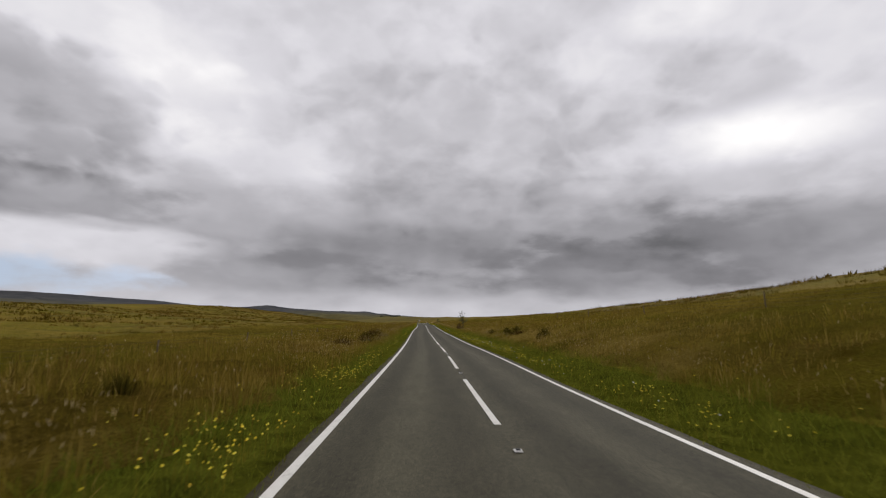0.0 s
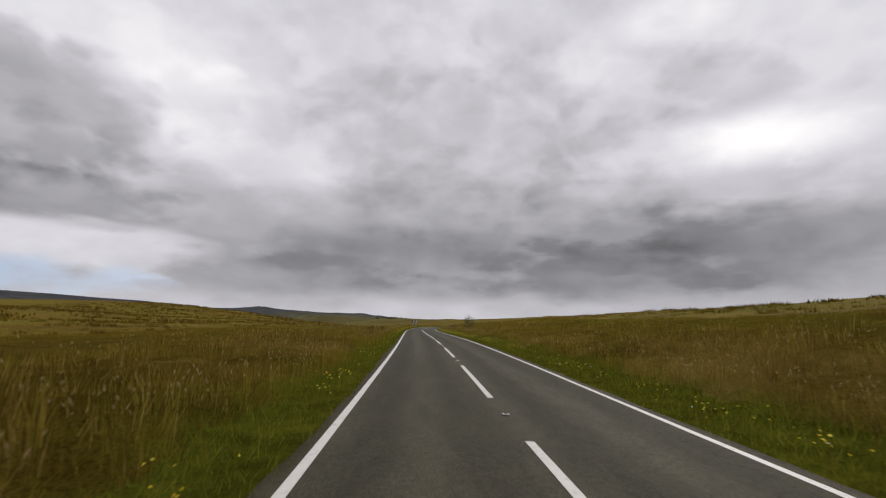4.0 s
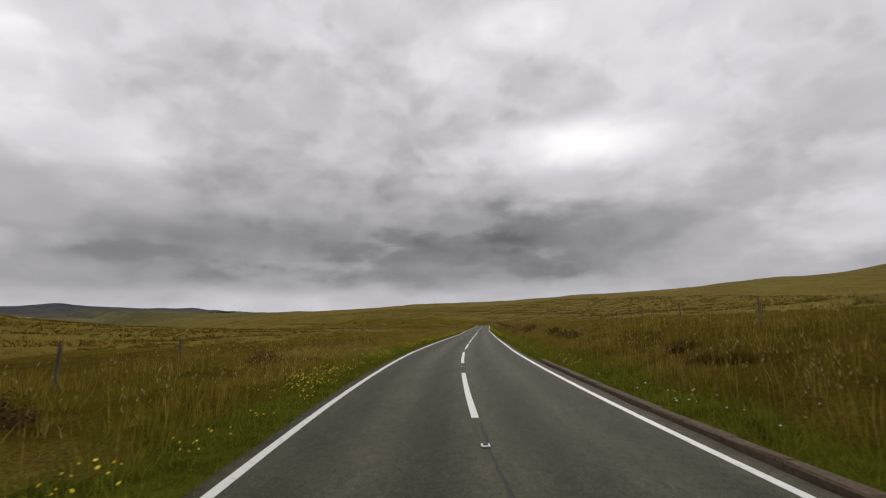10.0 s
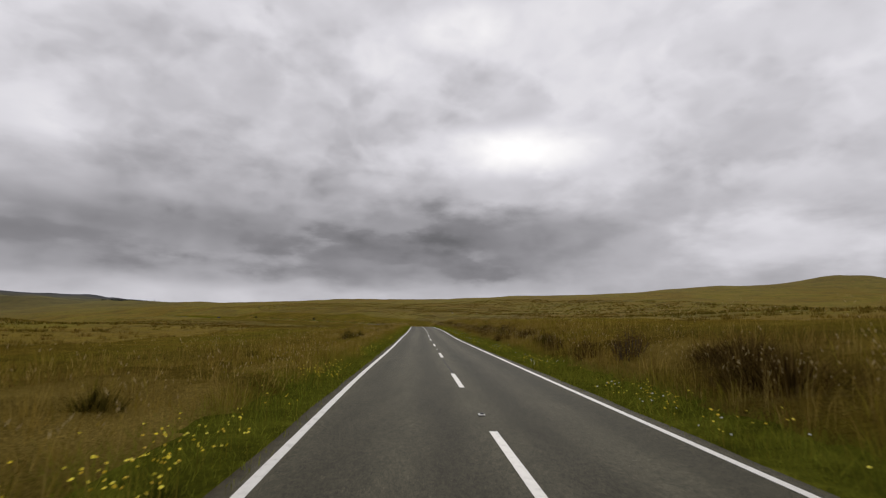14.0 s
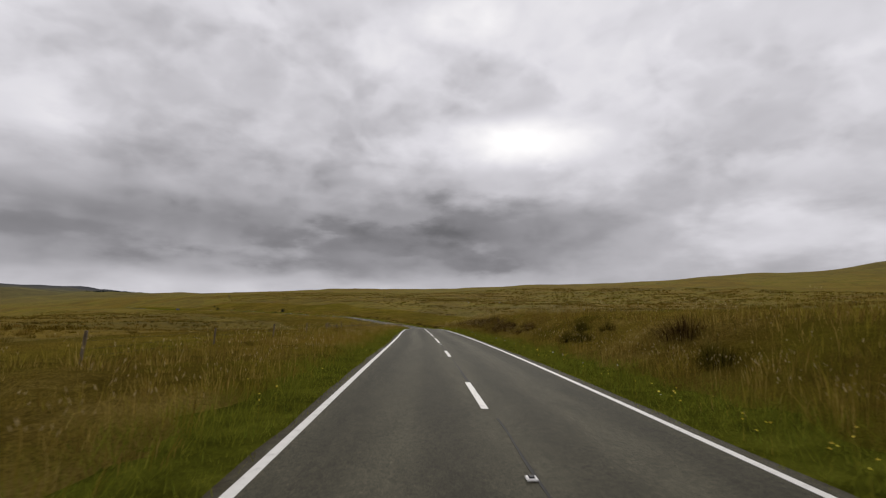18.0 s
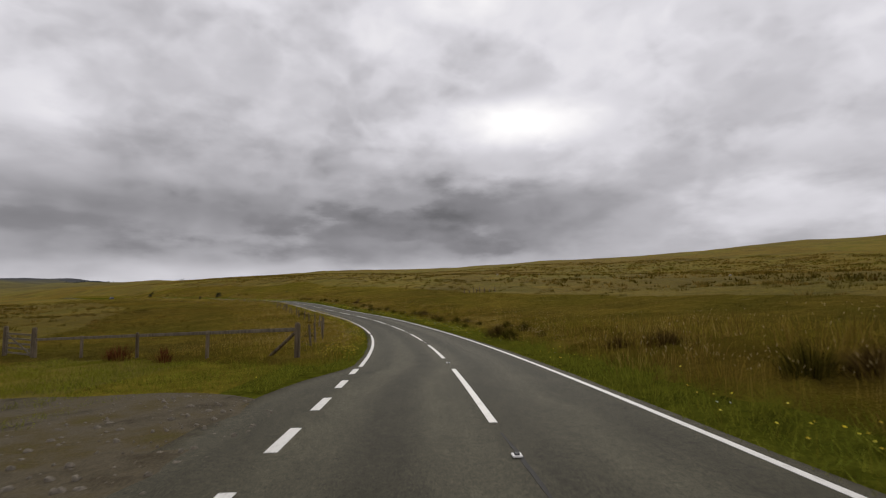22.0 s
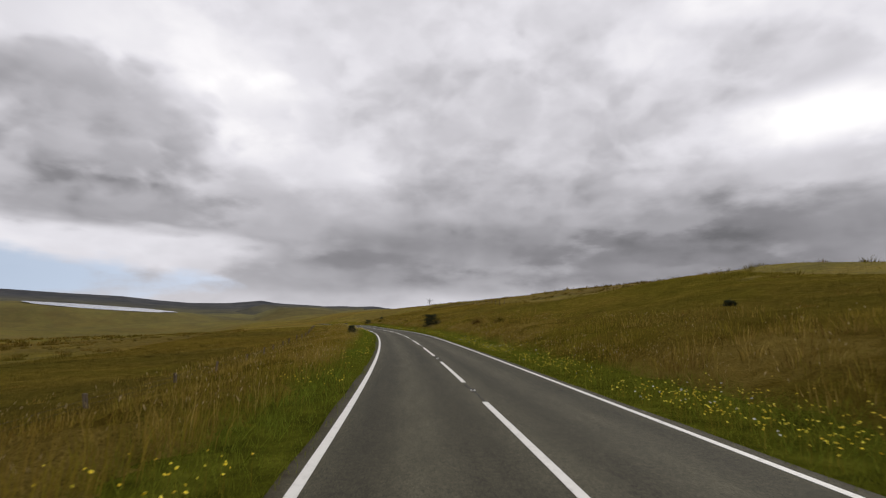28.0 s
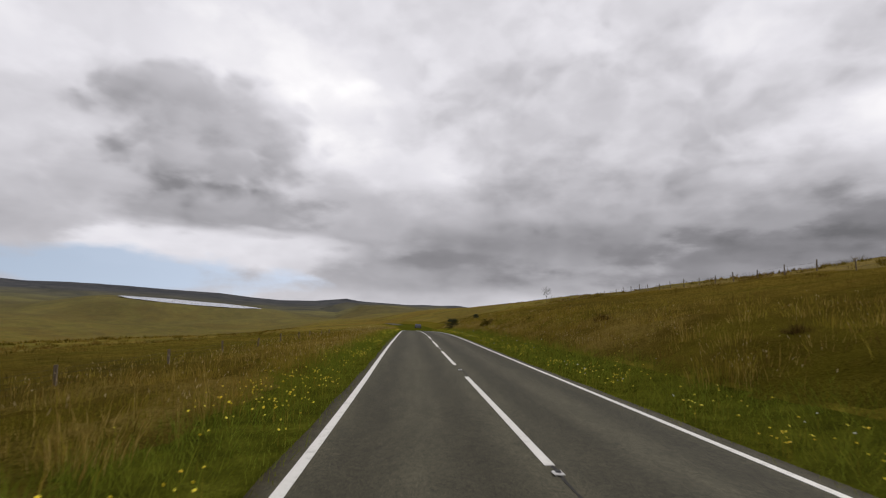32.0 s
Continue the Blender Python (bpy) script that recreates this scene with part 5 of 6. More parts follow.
def sheep_pen():
    """A few old posts with a rail, standing alone on the moor slope."""
    px, py, _ = road_at(np.array([PEN[0]]), PEN[1])
    cx, cy = float(px[0]), float(py[0])
    pen = empty("pen_fence", (cx, cy, float(ground_z(np.array([cx]), np.array([cy]))[0])), math.degrees(heading_at(PEN[0])) - 25)
    tagged(pen, "short run of old posts and one rail on the moor slope", "fence")
    rng = random.Random(29)
    for x, y, h in ((-2.3, 0.3, 0.7), (-1.5, 0.5, 0.6), (-0.7, 0.2, 0.85), (-0.25, 0.0, 0.8), (0.3, 0.1, 1.1), (1.1, 0.0, 0.9), (1.9, 0.4, 0.65), (2.9, 0.5, 0.75)):
        w = pen.matrix_world @ Vector((x, y, 0))
        z = float(ground_z(np.array([w.x]), np.array([w.y]))[0]) - pen.matrix_world.translation.z
        bm = bmesh.new()
        tube(bm, [(x, y, z - 0.3), (x + rng.uniform(-0.05, 0.05), y, z + h * 0.95), (x + rng.uniform(-0.05, 0.05), y, z + h)], [0.065, 0.06, 0.045], 8)
        part("post", bm, POST_WOOD, pen)
    bm = bmesh.new()
    box(bm, (1.5, 0.05, 0.09), pose(0.5, 0.10, 0.55), 0.01)
    part("rail", bm, RAIL_WOOD, pen, "single grey rail")


PEN = (594.5, 26.5)     # along the road, beside it
sheep_pen()

# ---- the car that comes the other way, far down the road ----


def far_car():
    s = 889.0
    x, y, z = (float(v[0]) for v in road_at(np.array([s]), 1.2))
    car = empty("car", (x, y, z), math.degrees(heading_at(s)) + 180)
    tagged(car, "dark hatchback car with headlamps on its lane", "car")
    paint = plain_material("dark_car_paint", (0.02, 0.022, 0.028), 0.25, 0.6)
    glass = plain_material("car_glass", (0.02, 0.025, 0.03), 0.08, 0.7)
    lamp = plain_material("lamp_glass", (0.75, 0.74, 0.70), 0.2, 0.6)
    bm = bmesh.new()
    prof = [(-2.0, 0.35), (-2.0, 0.85), (-1.1, 1.0), (-0.5, 1.42), (1.2, 1.45), (1.9, 1.0), (2.0, 0.4)]
    left = [bm.verts.new((-0.86 + (0.14 if pz > 1.2 else 0), -py, pz)) for py, pz in [(-p[0], p[1]) for p in prof]]
    right = [bm.verts.new((0.86 - (0.14 if pz > 1.2 else 0), -py, pz)) for py, pz in [(-p[0], p[1]) for p in prof]]
    for i in range(len(prof)):
        j = (i + 1) % len(prof)
        bm.faces.new((left[i], left[j], right[j], right[i]))
    bm.faces.new(left[::-1])
    bm.faces.new(right)
    bmesh.ops.recalc_face_normals(bm, faces=bm.faces)
    bmesh.ops.bevel(bm, geom=list(bm.edges), offset=0.05, segments=2, affect="EDGES")
    part("body", bm, paint, car)
    bm = bmesh.new()
    box(bm, (1.36, 0.03, 0.50), pose(0, -0.86, 1.2, 33, 0, 0), 0.01)
    part("windscreen", bm, glass, car)
    for sx in (-0.62, 0.62):
        bm = bmesh.new()
        box(bm, (0.32, 0.06, 0.16), pose(sx, -2.0, 0.70), 0.02)
        part("headlamp", bm, lamp, car)
    for sx in (-0.78, 0.78):
        for sy in (-1.3, 1.25):
            bm = bmesh.new()
            bmesh.ops.create_cone(bm, cap_ends=True, segments=18, radius1=0.32, radius2=0.32, depth=0.2, matrix=pose(sx, sy, 0.32, 0, 90, 0))
            part("wheel", bm, RUBBER, car)
    # the number plate stays blank
    bm = bmesh.new()
    box(bm, (0.5, 0.02, 0.11), pose(0, -2.05, 0.48), 0.004)
    part("number_plate", bm, SIGN_WHITE, car)


far_car()


def boulders():
    rng = random.Random(15)
    stone = plain_material("pale_boulder", (0.30, 0.27, 0.21), 0.9, 0.2, 0, 0.6)
    for k in range(26):
        bx, by, _ = road_at(np.array([rng.uniform(585, 740)]), rng.uniform(65, 170))
        x, y = float(bx[0]), float(by[0])
        z = float(ground_z(np.array([x]), np.array([y]))[0])
        bm = bmesh.new()
        bmesh.ops.create_icosphere(bm, subdivisions=2, radius=rng.uniform(0.18, 0.38))
        for v in bm.verts:
            v.co += v.co.normalized() * noise.noise(v.co * 3 + Vector((k, 0, 0))) * 0.18
            v.co.z *= 0.7
        me = bpy.data.meshes.new("boulder")
        bm.to_mesh(me)
        bm.free()
        me.materials.append(stone)
        ob = new("boulder", me)
        ob.matrix_world = pose(x, y, z + 0.08, 0, 0, rng.uniform(0, 360))
        tagged(ob, "pale grey boulder lying on the moor slope", "boulder", "boulders on the slope")


boulders()


def far_woods():
    """Dark plantations on the distant hillside: ragged rows of conifers."""
    rng = random.Random(41)
    bm = bmesh.new()
    for cx, cy, w, h, n, turn in ((-85, 1945, 88, 34, 260, 8),):
        px = np.array([rng.uniform(-w, w) for _ in range(n)])
        py = np.array([rng.uniform(-h, h) for _ in range(n)])
        c, s = math.cos(radians(turn)), math.sin(radians(turn))
        xs, ys = cx + px * c - py * s, cy + px * s + py * c
        zs = ground_z(xs, ys)
        for x, y, z in zip(xs, ys, zs):
            t = rng.uniform(6, 9)
            bmesh.ops.create_cone(bm, cap_ends=False, segments=6, radius1=t * 0.26, radius2=0.2, depth=t, matrix=pose(float(x), float(y), float(z) + t * 0.45, 0, 0, rng.uniform(0, 60)))
    me = bpy.data.meshes.new("plantation")
    bm.to_mesh(me)
    bm.free()
    me.materials.append(plain_material("far_conifers", (0.012, 0.020, 0.014), 0.9, 0.1))
    tagged(new("plantation", me), "dark conifer plantation on the distant hillside", "woodland", kind="stuff")


far_woods()
conifer(on_ground(674.6, 14.0), 0.42, 0.5, 37, "small dark bush on the open moor slope")

# ---- grass, flowers and heather: what nobody could count ----
RNG = np.random.default_rng(5)


def field(s, d, scale, seed):
    """Cheap smooth noise over the plan, 0 to 1."""
    a, b = s / scale, d / scale
    v = (np.sin(a * 1.7 + 2.1 * np.sin(b * 1.3 + seed) + seed) + np.sin(b * 2.3 + 1.7 * np.sin(a * 0.9 - seed))
         + 0.7 * np.sin(a * 4.1 + b * 3.3 + seed * 2) + 0.5 * np.sin(a * 7.7 - b * 6.1 + seed))
    return np.clip(0.5 + v / 5.0, 0, 1)


def blade_object(name, x, y, z, height, width, lean, material, label, category="grass", bent=True, way=None):
    """Blades as one mesh: a tapered quad with a tip each, bent over at the top."""
    n = len(x)
    a = RNG.uniform(0, 2 * np.pi, n)
    b = RNG.uniform(0, 2 * np.pi, n) if way is None else way
    cx, cy = np.cos(a) * width / 2, np.sin(a) * width / 2
    lx, ly = np.cos(b) * lean, np.sin(b) * lean
    root_l = np.stack([x - cx, y - cy, z - 0.03], 1)
    root_r = np.stack([x + cx, y + cy, z - 0.03], 1)
    tip = np.stack([x + lx, y + ly, z + height], 1)
    if bent:
        root = np.stack([x, y, z - 0.03], 1)
        mid_l = np.stack([x - cx + lx * 0.28, y - cy + ly * 0.28, z + height * 0.52], 1)
        mid_r = np.stack([x + cx + lx * 0.28, y + cy + ly * 0.28, z + height * 0.52], 1)
        co = np.stack([root, mid_r, mid_l, tip], 1).reshape(-1, 3)
        loops = (np.arange(n)[:, None] * 4 + np.array([[0, 1, 2, 2, 1, 3]])).ravel()
        counts = np.full(2 * n, 3)
    else:
        co = np.stack([root_l, root_r, tip], 1).reshape(-1, 3)
        loops = np.arange(3 * n)
        counts = np.full(n, 3)
    me = bpy.data.meshes.new(name)
    me.vertices.add(len(co))
    me.vertices.foreach_set("co", co.astype(np.float32).ravel())
    me.loops.add(len(loops))
    me.loops.foreach_set("vertex_index", loops.astype(np.int32))
    me.polygons.add(len(counts))
    me.polygons.foreach_set("loop_start", np.concatenate([[0], np.cumsum(counts)[:-1]]).astype(np.int32))
    me.update(calc_edges=True)
    me.materials.append(material)
    return tagged(new(name, me), label, category, kind="stuff")


def grass_material(name, root, body, tip_c, patch_to):
    """Blade colours vary from blade to blade and in drifts over the ground."""
    m = Mat(name, 1.0, 0.0)
    r = m.nt.nodes.new("ShaderNodeNewGeometry").outputs["Random Per Island"]
    c = m.ramp(r, ((0.0, root), (0.5, body), (1.0, tip_c)))
    drift = m.noise(0.22, 4, 0.6)
    c = m.mix(m.ramp(drift, ((0.42, 0.0), (0.62, 0.65))), c, patch_to)
    m.base(c)
    tr = m.n("ShaderNodeBsdfTranslucent")
    m.link(c, tr.inputs["Color"])
    mix = m.n("ShaderNodeMixShader", Fac=0.22)
    m.link(m.bsdf.outputs[0], mix.inputs[1])
    m.link(tr.outputs[0], mix.inputs[2])
    m.link(mix.outputs[0], m.nt.nodes["Material Output"].inputs[0])
    return m.mat


GREEN = grass_material("verge_grass", (0.052, 0.044, 0.006), (0.185, 0.154, 0.018), (0.33, 0.266, 0.038), (0.255, 0.188, 0.023))
LUSH = grass_material("lush_grass", (0.040, 0.045, 0.005), (0.156, 0.172, 0.016), (0.280, 0.288, 0.035), (0.185, 0.172, 0.020))
FRESH = grass_material("fresh_grass", (0.047, 0.060, 0.007), (0.145, 0.190, 0.019), (0.235, 0.285, 0.035), (0.165, 0.165, 0.016))
STRAW = grass_material("straw_grass", (0.120, 0.080, 0.014), (0.320, 0.222, 0.046), (0.470, 0.345, 0.100), (0.270, 0.184, 0.028))
RUST = grass_material("rust_grass", (0.044, 0.026, 0.006), (0.165, 0.104, 0.022), (0.31, 0.208, 0.052), (0.205, 0.138, 0.022))
SEED = grass_material("seed_heads", (0.330, 0.245, 0.105), (0.480, 0.370, 0.175), (0.620, 0.500, 0.260), (0.395, 0.295, 0.120))


def moor_blade_material():
    """Blades in the colours of the ground that they grow from, each a little lighter or darker."""
    m = Mat("moor_grass", 1.0, 0.0)
    r = m.nt.nodes.new("ShaderNodeNewGeometry").outputs["Random Per Island"]
    m.base(m.mix(1.0, moor_colour(m), m.ramp(r, ((0.0, 0.62), (0.5, 1.0), (1.0, 1.0))), "MULTIPLY"))
    return m.mat


def sward_material():
    """The body of the tall growth: stems packed side by side, the shade between them painted dark."""
    m = Mat("tall_sward", 1.0, 0.0)

    def share(name):
        n = m.nt.nodes.new("ShaderNodeAttribute")
        n.attribute_name = name
        return n.outputs["Fac"]
    ragged = m.noise(2.6, 6, 0.7)
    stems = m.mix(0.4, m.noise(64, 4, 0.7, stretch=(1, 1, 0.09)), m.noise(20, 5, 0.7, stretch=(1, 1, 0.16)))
    drift = m.noise(0.35, 5, 0.6)

    def patch(name):
        s = m.nt.nodes.new("ShaderNodeMath")
        s.operation = "SUBTRACT"
        m.link(share(name), s.inputs[0])
        m.link(ragged, s.inputs[1])
        r = m.n("ShaderNodeMapRange", From_Min=-0.16, From_Max=0.16)
        m.link(s.outputs[0], r.inputs["Value"])
        return r.outputs["Result"]
    rust = m.ramp(drift, ((0.35, (0.088, 0.062, 0.009)), (0.65, (0.160, 0.114, 0.018))))
    straw = m.ramp(drift, ((0.35, (0.180, 0.126, 0.025)), (0.65, (0.275, 0.198, 0.047))))
    green = m.ramp(drift, ((0.35, (0.094, 0.078, 0.009)), (0.65, (0.164, 0.134, 0.016))))
    c = m.mix(patch("straw"), rust, straw)
    c = m.mix(patch("green"), c, green)
    c = m.mix(share("open"), c, moor_colour(m))
    # streaks of dark put into the colour as shade between the stems
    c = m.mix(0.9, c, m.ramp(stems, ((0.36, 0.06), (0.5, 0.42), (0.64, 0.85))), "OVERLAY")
    m.base(c).bump(stems, 1.0, 0.12)
    return m.mat


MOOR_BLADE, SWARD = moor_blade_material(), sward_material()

EDGE_L, EDGE_R = -(EDGE_LEFT - 0.21), EDGE_RIGHT + 0.24
S_END = 830.0


def scatter(count, s0, s1, off0, off1, power=1.0):
    """Random places on both sides; off: distance from the edge of the asphalt."""
    s = RNG.uniform(s0, s1, count)
    side = RNG.integers(0, 2, count) * 2 - 1
    off = off0 + (off1 - off0) * RNG.random(count) ** power
    d = np.where(side < 0, -(EDGE_L + off), EDGE_R + off)
    return s, d, side, off


def clear_of(s, d):
    """Keeps grass off the gravel lay-by and the kerb."""
    q = gravel_q(s, d)
    gravel = (q < 1) & (d < 0) & (field(s, d, 0.8, 17) < np.interp(d, (-10, -6.5, -4.5), (0.42, 0.62, 1.2)) - 0.3 * q)
    mud = ((s - 587.7) / 1.7) ** 2 + ((d - EDGE_RIGHT - 0.78) / 0.5) ** 2 < 0.2 + 0.7 * field(s, d, 0.35, 19)
    kerb = (s > 196) & (s < 263) & (d > 0) & (d < EDGE_R + 0.26)
    apron = (np.abs(s - 522.5) < 6.2) & (d < 0) & (d > EDGE_LEFT - 1.22)
    return ~(gravel | kerb | mud | apron)


def verge_width(s, side):
    """How far the short mown-looking strip reaches before tall growth starts."""
    left = np.interp(s, (0, 55, 68, 108, 120, 170, 230, 320, 420, 540, 600, 700, 830), (1.2, 1.3, 1.65, 1.5, 1.1, 0.9, 1.1, 0.9, 1.1, 0.6, 0.9, 1.3, 1.3))
    right = np.interp(s, (0, 100, 200, 260, 400, 520, 550, 600, 620, 700, 830), (2.0, 1.6, 1.2, 1.3, 1.5, 1.2, 1.7, 1.6, 1.3, 1.9, 2.2))
    return np.where(side < 0, left, right) + 0.35 * (field(s, side * 3.0, 5.0, 3) - 0.5)


def gateway(s, d):
    """The mown-looking ground in front of the rail fence and gate."""
    rail = 531.2 + (-d - 4.5) * 0.9
    return (d < -2.8) & (d > -17) & (s < rail) & (s > 513 + np.maximum(-d - 7, 0) * 0.4)


def short_grass():
    s, d, side, off = scatter(820000, -4, S_END, -0.13, 2.4, 0.9)
    keep = clear_of(s, d) & (off < verge_width(s, side) + 0.5) & (RNG.random(len(s)) < np.clip(0.75 + 2.0 * off + 0.6 * (field(s, d, 0.5, 71) - 0.5), 0.05, 1))
    s, d, off = s[keep], d[keep], off[keep]
    x, y, z = verge(s, d)
    z = z + 0.055 * (off < 0.06)
    lump = field(s, d, 0.9, 1)
    h = (0.05 + (0.10 + 0.26 * lump ** 1.5) * np.clip(off / 0.7, 0.2, 1)) * RNG.uniform(0.55, 1.3, len(s))
    new_growth = RNG.random(len(s)) < np.where(d < 0, np.interp(s, (0, 12, 30, 55, 66, 112, 125, 200, 225, 250, 290, 310, 600, 650), (0.5, 0.5, 0.2, 0.3, 0.85, 0.85, 0.2, 0.2, 0.6, 0.6, 0.5, 0.1, 0.1, 0.95)), np.interp(s, (0, 540, 555, 660), (0.15, 0.15, 0.5, 0.5)))
    for name, mat, m, label in (("verge_grass", LUSH, ~new_growth, "short green verge grass along the asphalt edge"),
                                ("fresh_verge_grass", FRESH, new_growth, "bright fresh green grass along the asphalt edge")):
        blade_object(name, x[m], y[m], z[m], h[m], RNG.uniform(0.005, 0.011, m.sum()), (h * RNG.uniform(0.2, 1.1, len(s)))[m], mat, label, bent=False)
    s, d = RNG.uniform(511, 545, 120000), RNG.uniform(-17, -2.8, 120000)
    keep = gateway(s, d) & clear_of(s, d)
    s, d = s[keep], d[keep]
    x, y, z = verge(s, d)
    h = (0.04 + 0.14 * field(s, d, 0.8, 3)) * RNG.uniform(0.6, 1.3, len(s))
    blade_object("gateway_grass", x, y, z, h, RNG.uniform(0.006, 0.014, len(s)), h * RNG.uniform(0.2, 1.1, len(s)), LUSH,
                 "short trodden grass in front of the rail fence", bent=False)


def kind_split(s, side, off):
    """Shares of green and of straw among the tall growth, by stretch; the rest is rust brown."""
    green = np.where(side < 0, np.interp(s, (0, 60, 115, 150, 260, 350, 440, 520, 700, 830), (0.20, 0.15, 0.16, 0.28, 0.34, 0.28, 0.30, 0.30, 0.34, 0.34)),
                     np.interp(s, (0, 220, 250, 310, 350, 390, 415, 450, 470, 500, 540, 620, 650, 830), (0.30, 0.34, 0.36, 0.28, 0.12, 0.15, 0.42, 0.40, 0.12, 0.12, 0.34, 0.36, 0.40, 0.40)))
    straw = np.where(side < 0, np.interp(s, (0, 55, 66, 112, 125, 150, 260, 350, 440, 520, 700, 830), (0.28, 0.28, 0.15, 0.15, 0.28, 0.30, 0.45, 0.45, 0.34, 0.34, 0.46, 0.50)),
                     np.interp(s, (0, 45, 70, 220, 250, 430, 460, 505, 540, 620, 650, 830), (0.52, 0.50, 0.40, 0.40, 0.30, 0.30, 0.12, 0.12, 0.22, 0.28, 0.36, 0.36)))
    # a pale dry band along the crest of the left verge
    crest = (side < 0) & (off > 1.1) & (off < 2.7)
    straw = straw + np.where(crest, np.interp(s, (230, 285, 375, 430, 520, 545, 600, 635, 655, 830), (0.0, 0.45, 0.42, 0.22, 0.22, 0.30, 0.25, 0.15, 0.45, 0.5)), 0.0)
    green = green + np.interp(off, (0.6, 1.6, 3.0), (0.26, 0.16, 0.0))
    return green, straw


def growth(s, side):
    """Usual height of the tall growth, by stretch and side."""
    left = np.interp(s, (0, 52, 66, 114, 128, 150, 195, 215, 520, 545, 640, 655, 675, 700, 830), (0.58, 0.62, 1.0, 1.0, 0.72, 0.72, 0.74, 0.56, 0.55, 0.44, 0.48, 0.58, 0.56, 0.45, 0.45))
    right = np.interp(s, (0, 150, 240, 300, 390, 415, 450, 475, 505, 530, 600, 830), (0.46, 0.50, 0.56, 0.68, 0.70, 0.52, 0.54, 0.82, 0.86, 0.46, 0.54, 0.52))
    return np.where(side < 0, left, right)


def sward_height(s, d, side, off):
    """Height of the packed body of the tall growth over the ground."""
    front = verge_width(s, side) + 0.5 * (field(s, d, 0.55, 77) - 0.5)
    lump = 0.34 + 0.46 * field(s, d, 1.1, 83) + 0.50 * field(s, d, 3.4, 87) - 0.20 * field(s, d, 0.45, 89)
    h = growth(s, side) * lump * smooth(front - 0.05, front + 0.55, off) * np.interp(off, (0, 2.2, 5.0, 9, 20, 27), (0.34, 0.36, 0.44, 0.36, 0.24, 0.0))
    return np.where(clear_of(s, d) & ~gateway(s, d), h, 0.0)


def sward():
    """The packed body of the tall growth, as lumpy sheets on both sides of the road."""
    s = np.arange(-4.0, S_END + 30, 0.36)
    off = np.concatenate([np.arange(0.3, 4.0, 0.22), np.geomspace(4.05, 27.0, 17)])
    for side in (-1, 1):
        S, O = np.meshgrid(s, off, indexing="ij")
        S = S + RNG.uniform(-0.1, 0.1, S.shape)
        Dg = np.where(side < 0, -(EDGE_L + O), EDGE_R + O)
        flat = np.full(S.size, side)
        h = sward_height(S.ravel(), Dg.ravel(), flat, O.ravel())
        x, y, z = verge(S.ravel(), Dg.ravel())
        z = z + np.where(h < 0.02, -0.10, h * RNG.uniform(0.6, 1.4, h.shape))
        n, m = S.shape
        idx = np.arange(n * m).reshape(n, m)
        faces = np.stack([idx[:-1, :-1], idx[:-1, 1:], idx[1:, 1:], idx[1:, :-1]], 2).reshape(-1, 4)
        faces = faces[h[faces].max(1) > 0.02]
        faces = faces if side > 0 else faces[:, ::-1]
        used, back = np.unique(faces, return_inverse=True)
        faces = back.reshape(-1, 4)
        me = bpy.data.meshes.new("tall_sward")
        co = np.stack([x, y, z], 1)[used]
        me.vertices.add(len(co))
        me.vertices.foreach_set("co", co.astype(np.float32).ravel())
        me.loops.add(faces.size)
        me.loops.foreach_set("vertex_index", faces.astype(np.int32).ravel())
        me.polygons.add(len(faces))
        me.polygons.foreach_set("loop_start", (np.arange(len(faces)) * 4).astype(np.int32))
        me.update(calc_edges=True)
        me.polygons.foreach_set("use_smooth", [True] * len(me.polygons))
        green, straw = kind_split(S.ravel(), flat, O.ravel())
        drift = 0.55 * (field(S.ravel(), Dg.ravel(), 5.0, 13) - 0.5)
        for key, v in (("green", 0.12 + 0.75 * green - drift), ("straw", 0.12 + 0.75 * straw + drift), ("open", np.interp(O.ravel(), (4.5, 9.0), (0.0, 1.0)))):
            layer = me.attributes.new(key, "FLOAT", "POINT")
            layer.data.foreach_set("value", v[used].astype(np.float32))
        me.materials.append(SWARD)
        tagged(new("tall_sward", me), "matted tall moor grass standing behind the verge", "grass", kind="stuff")


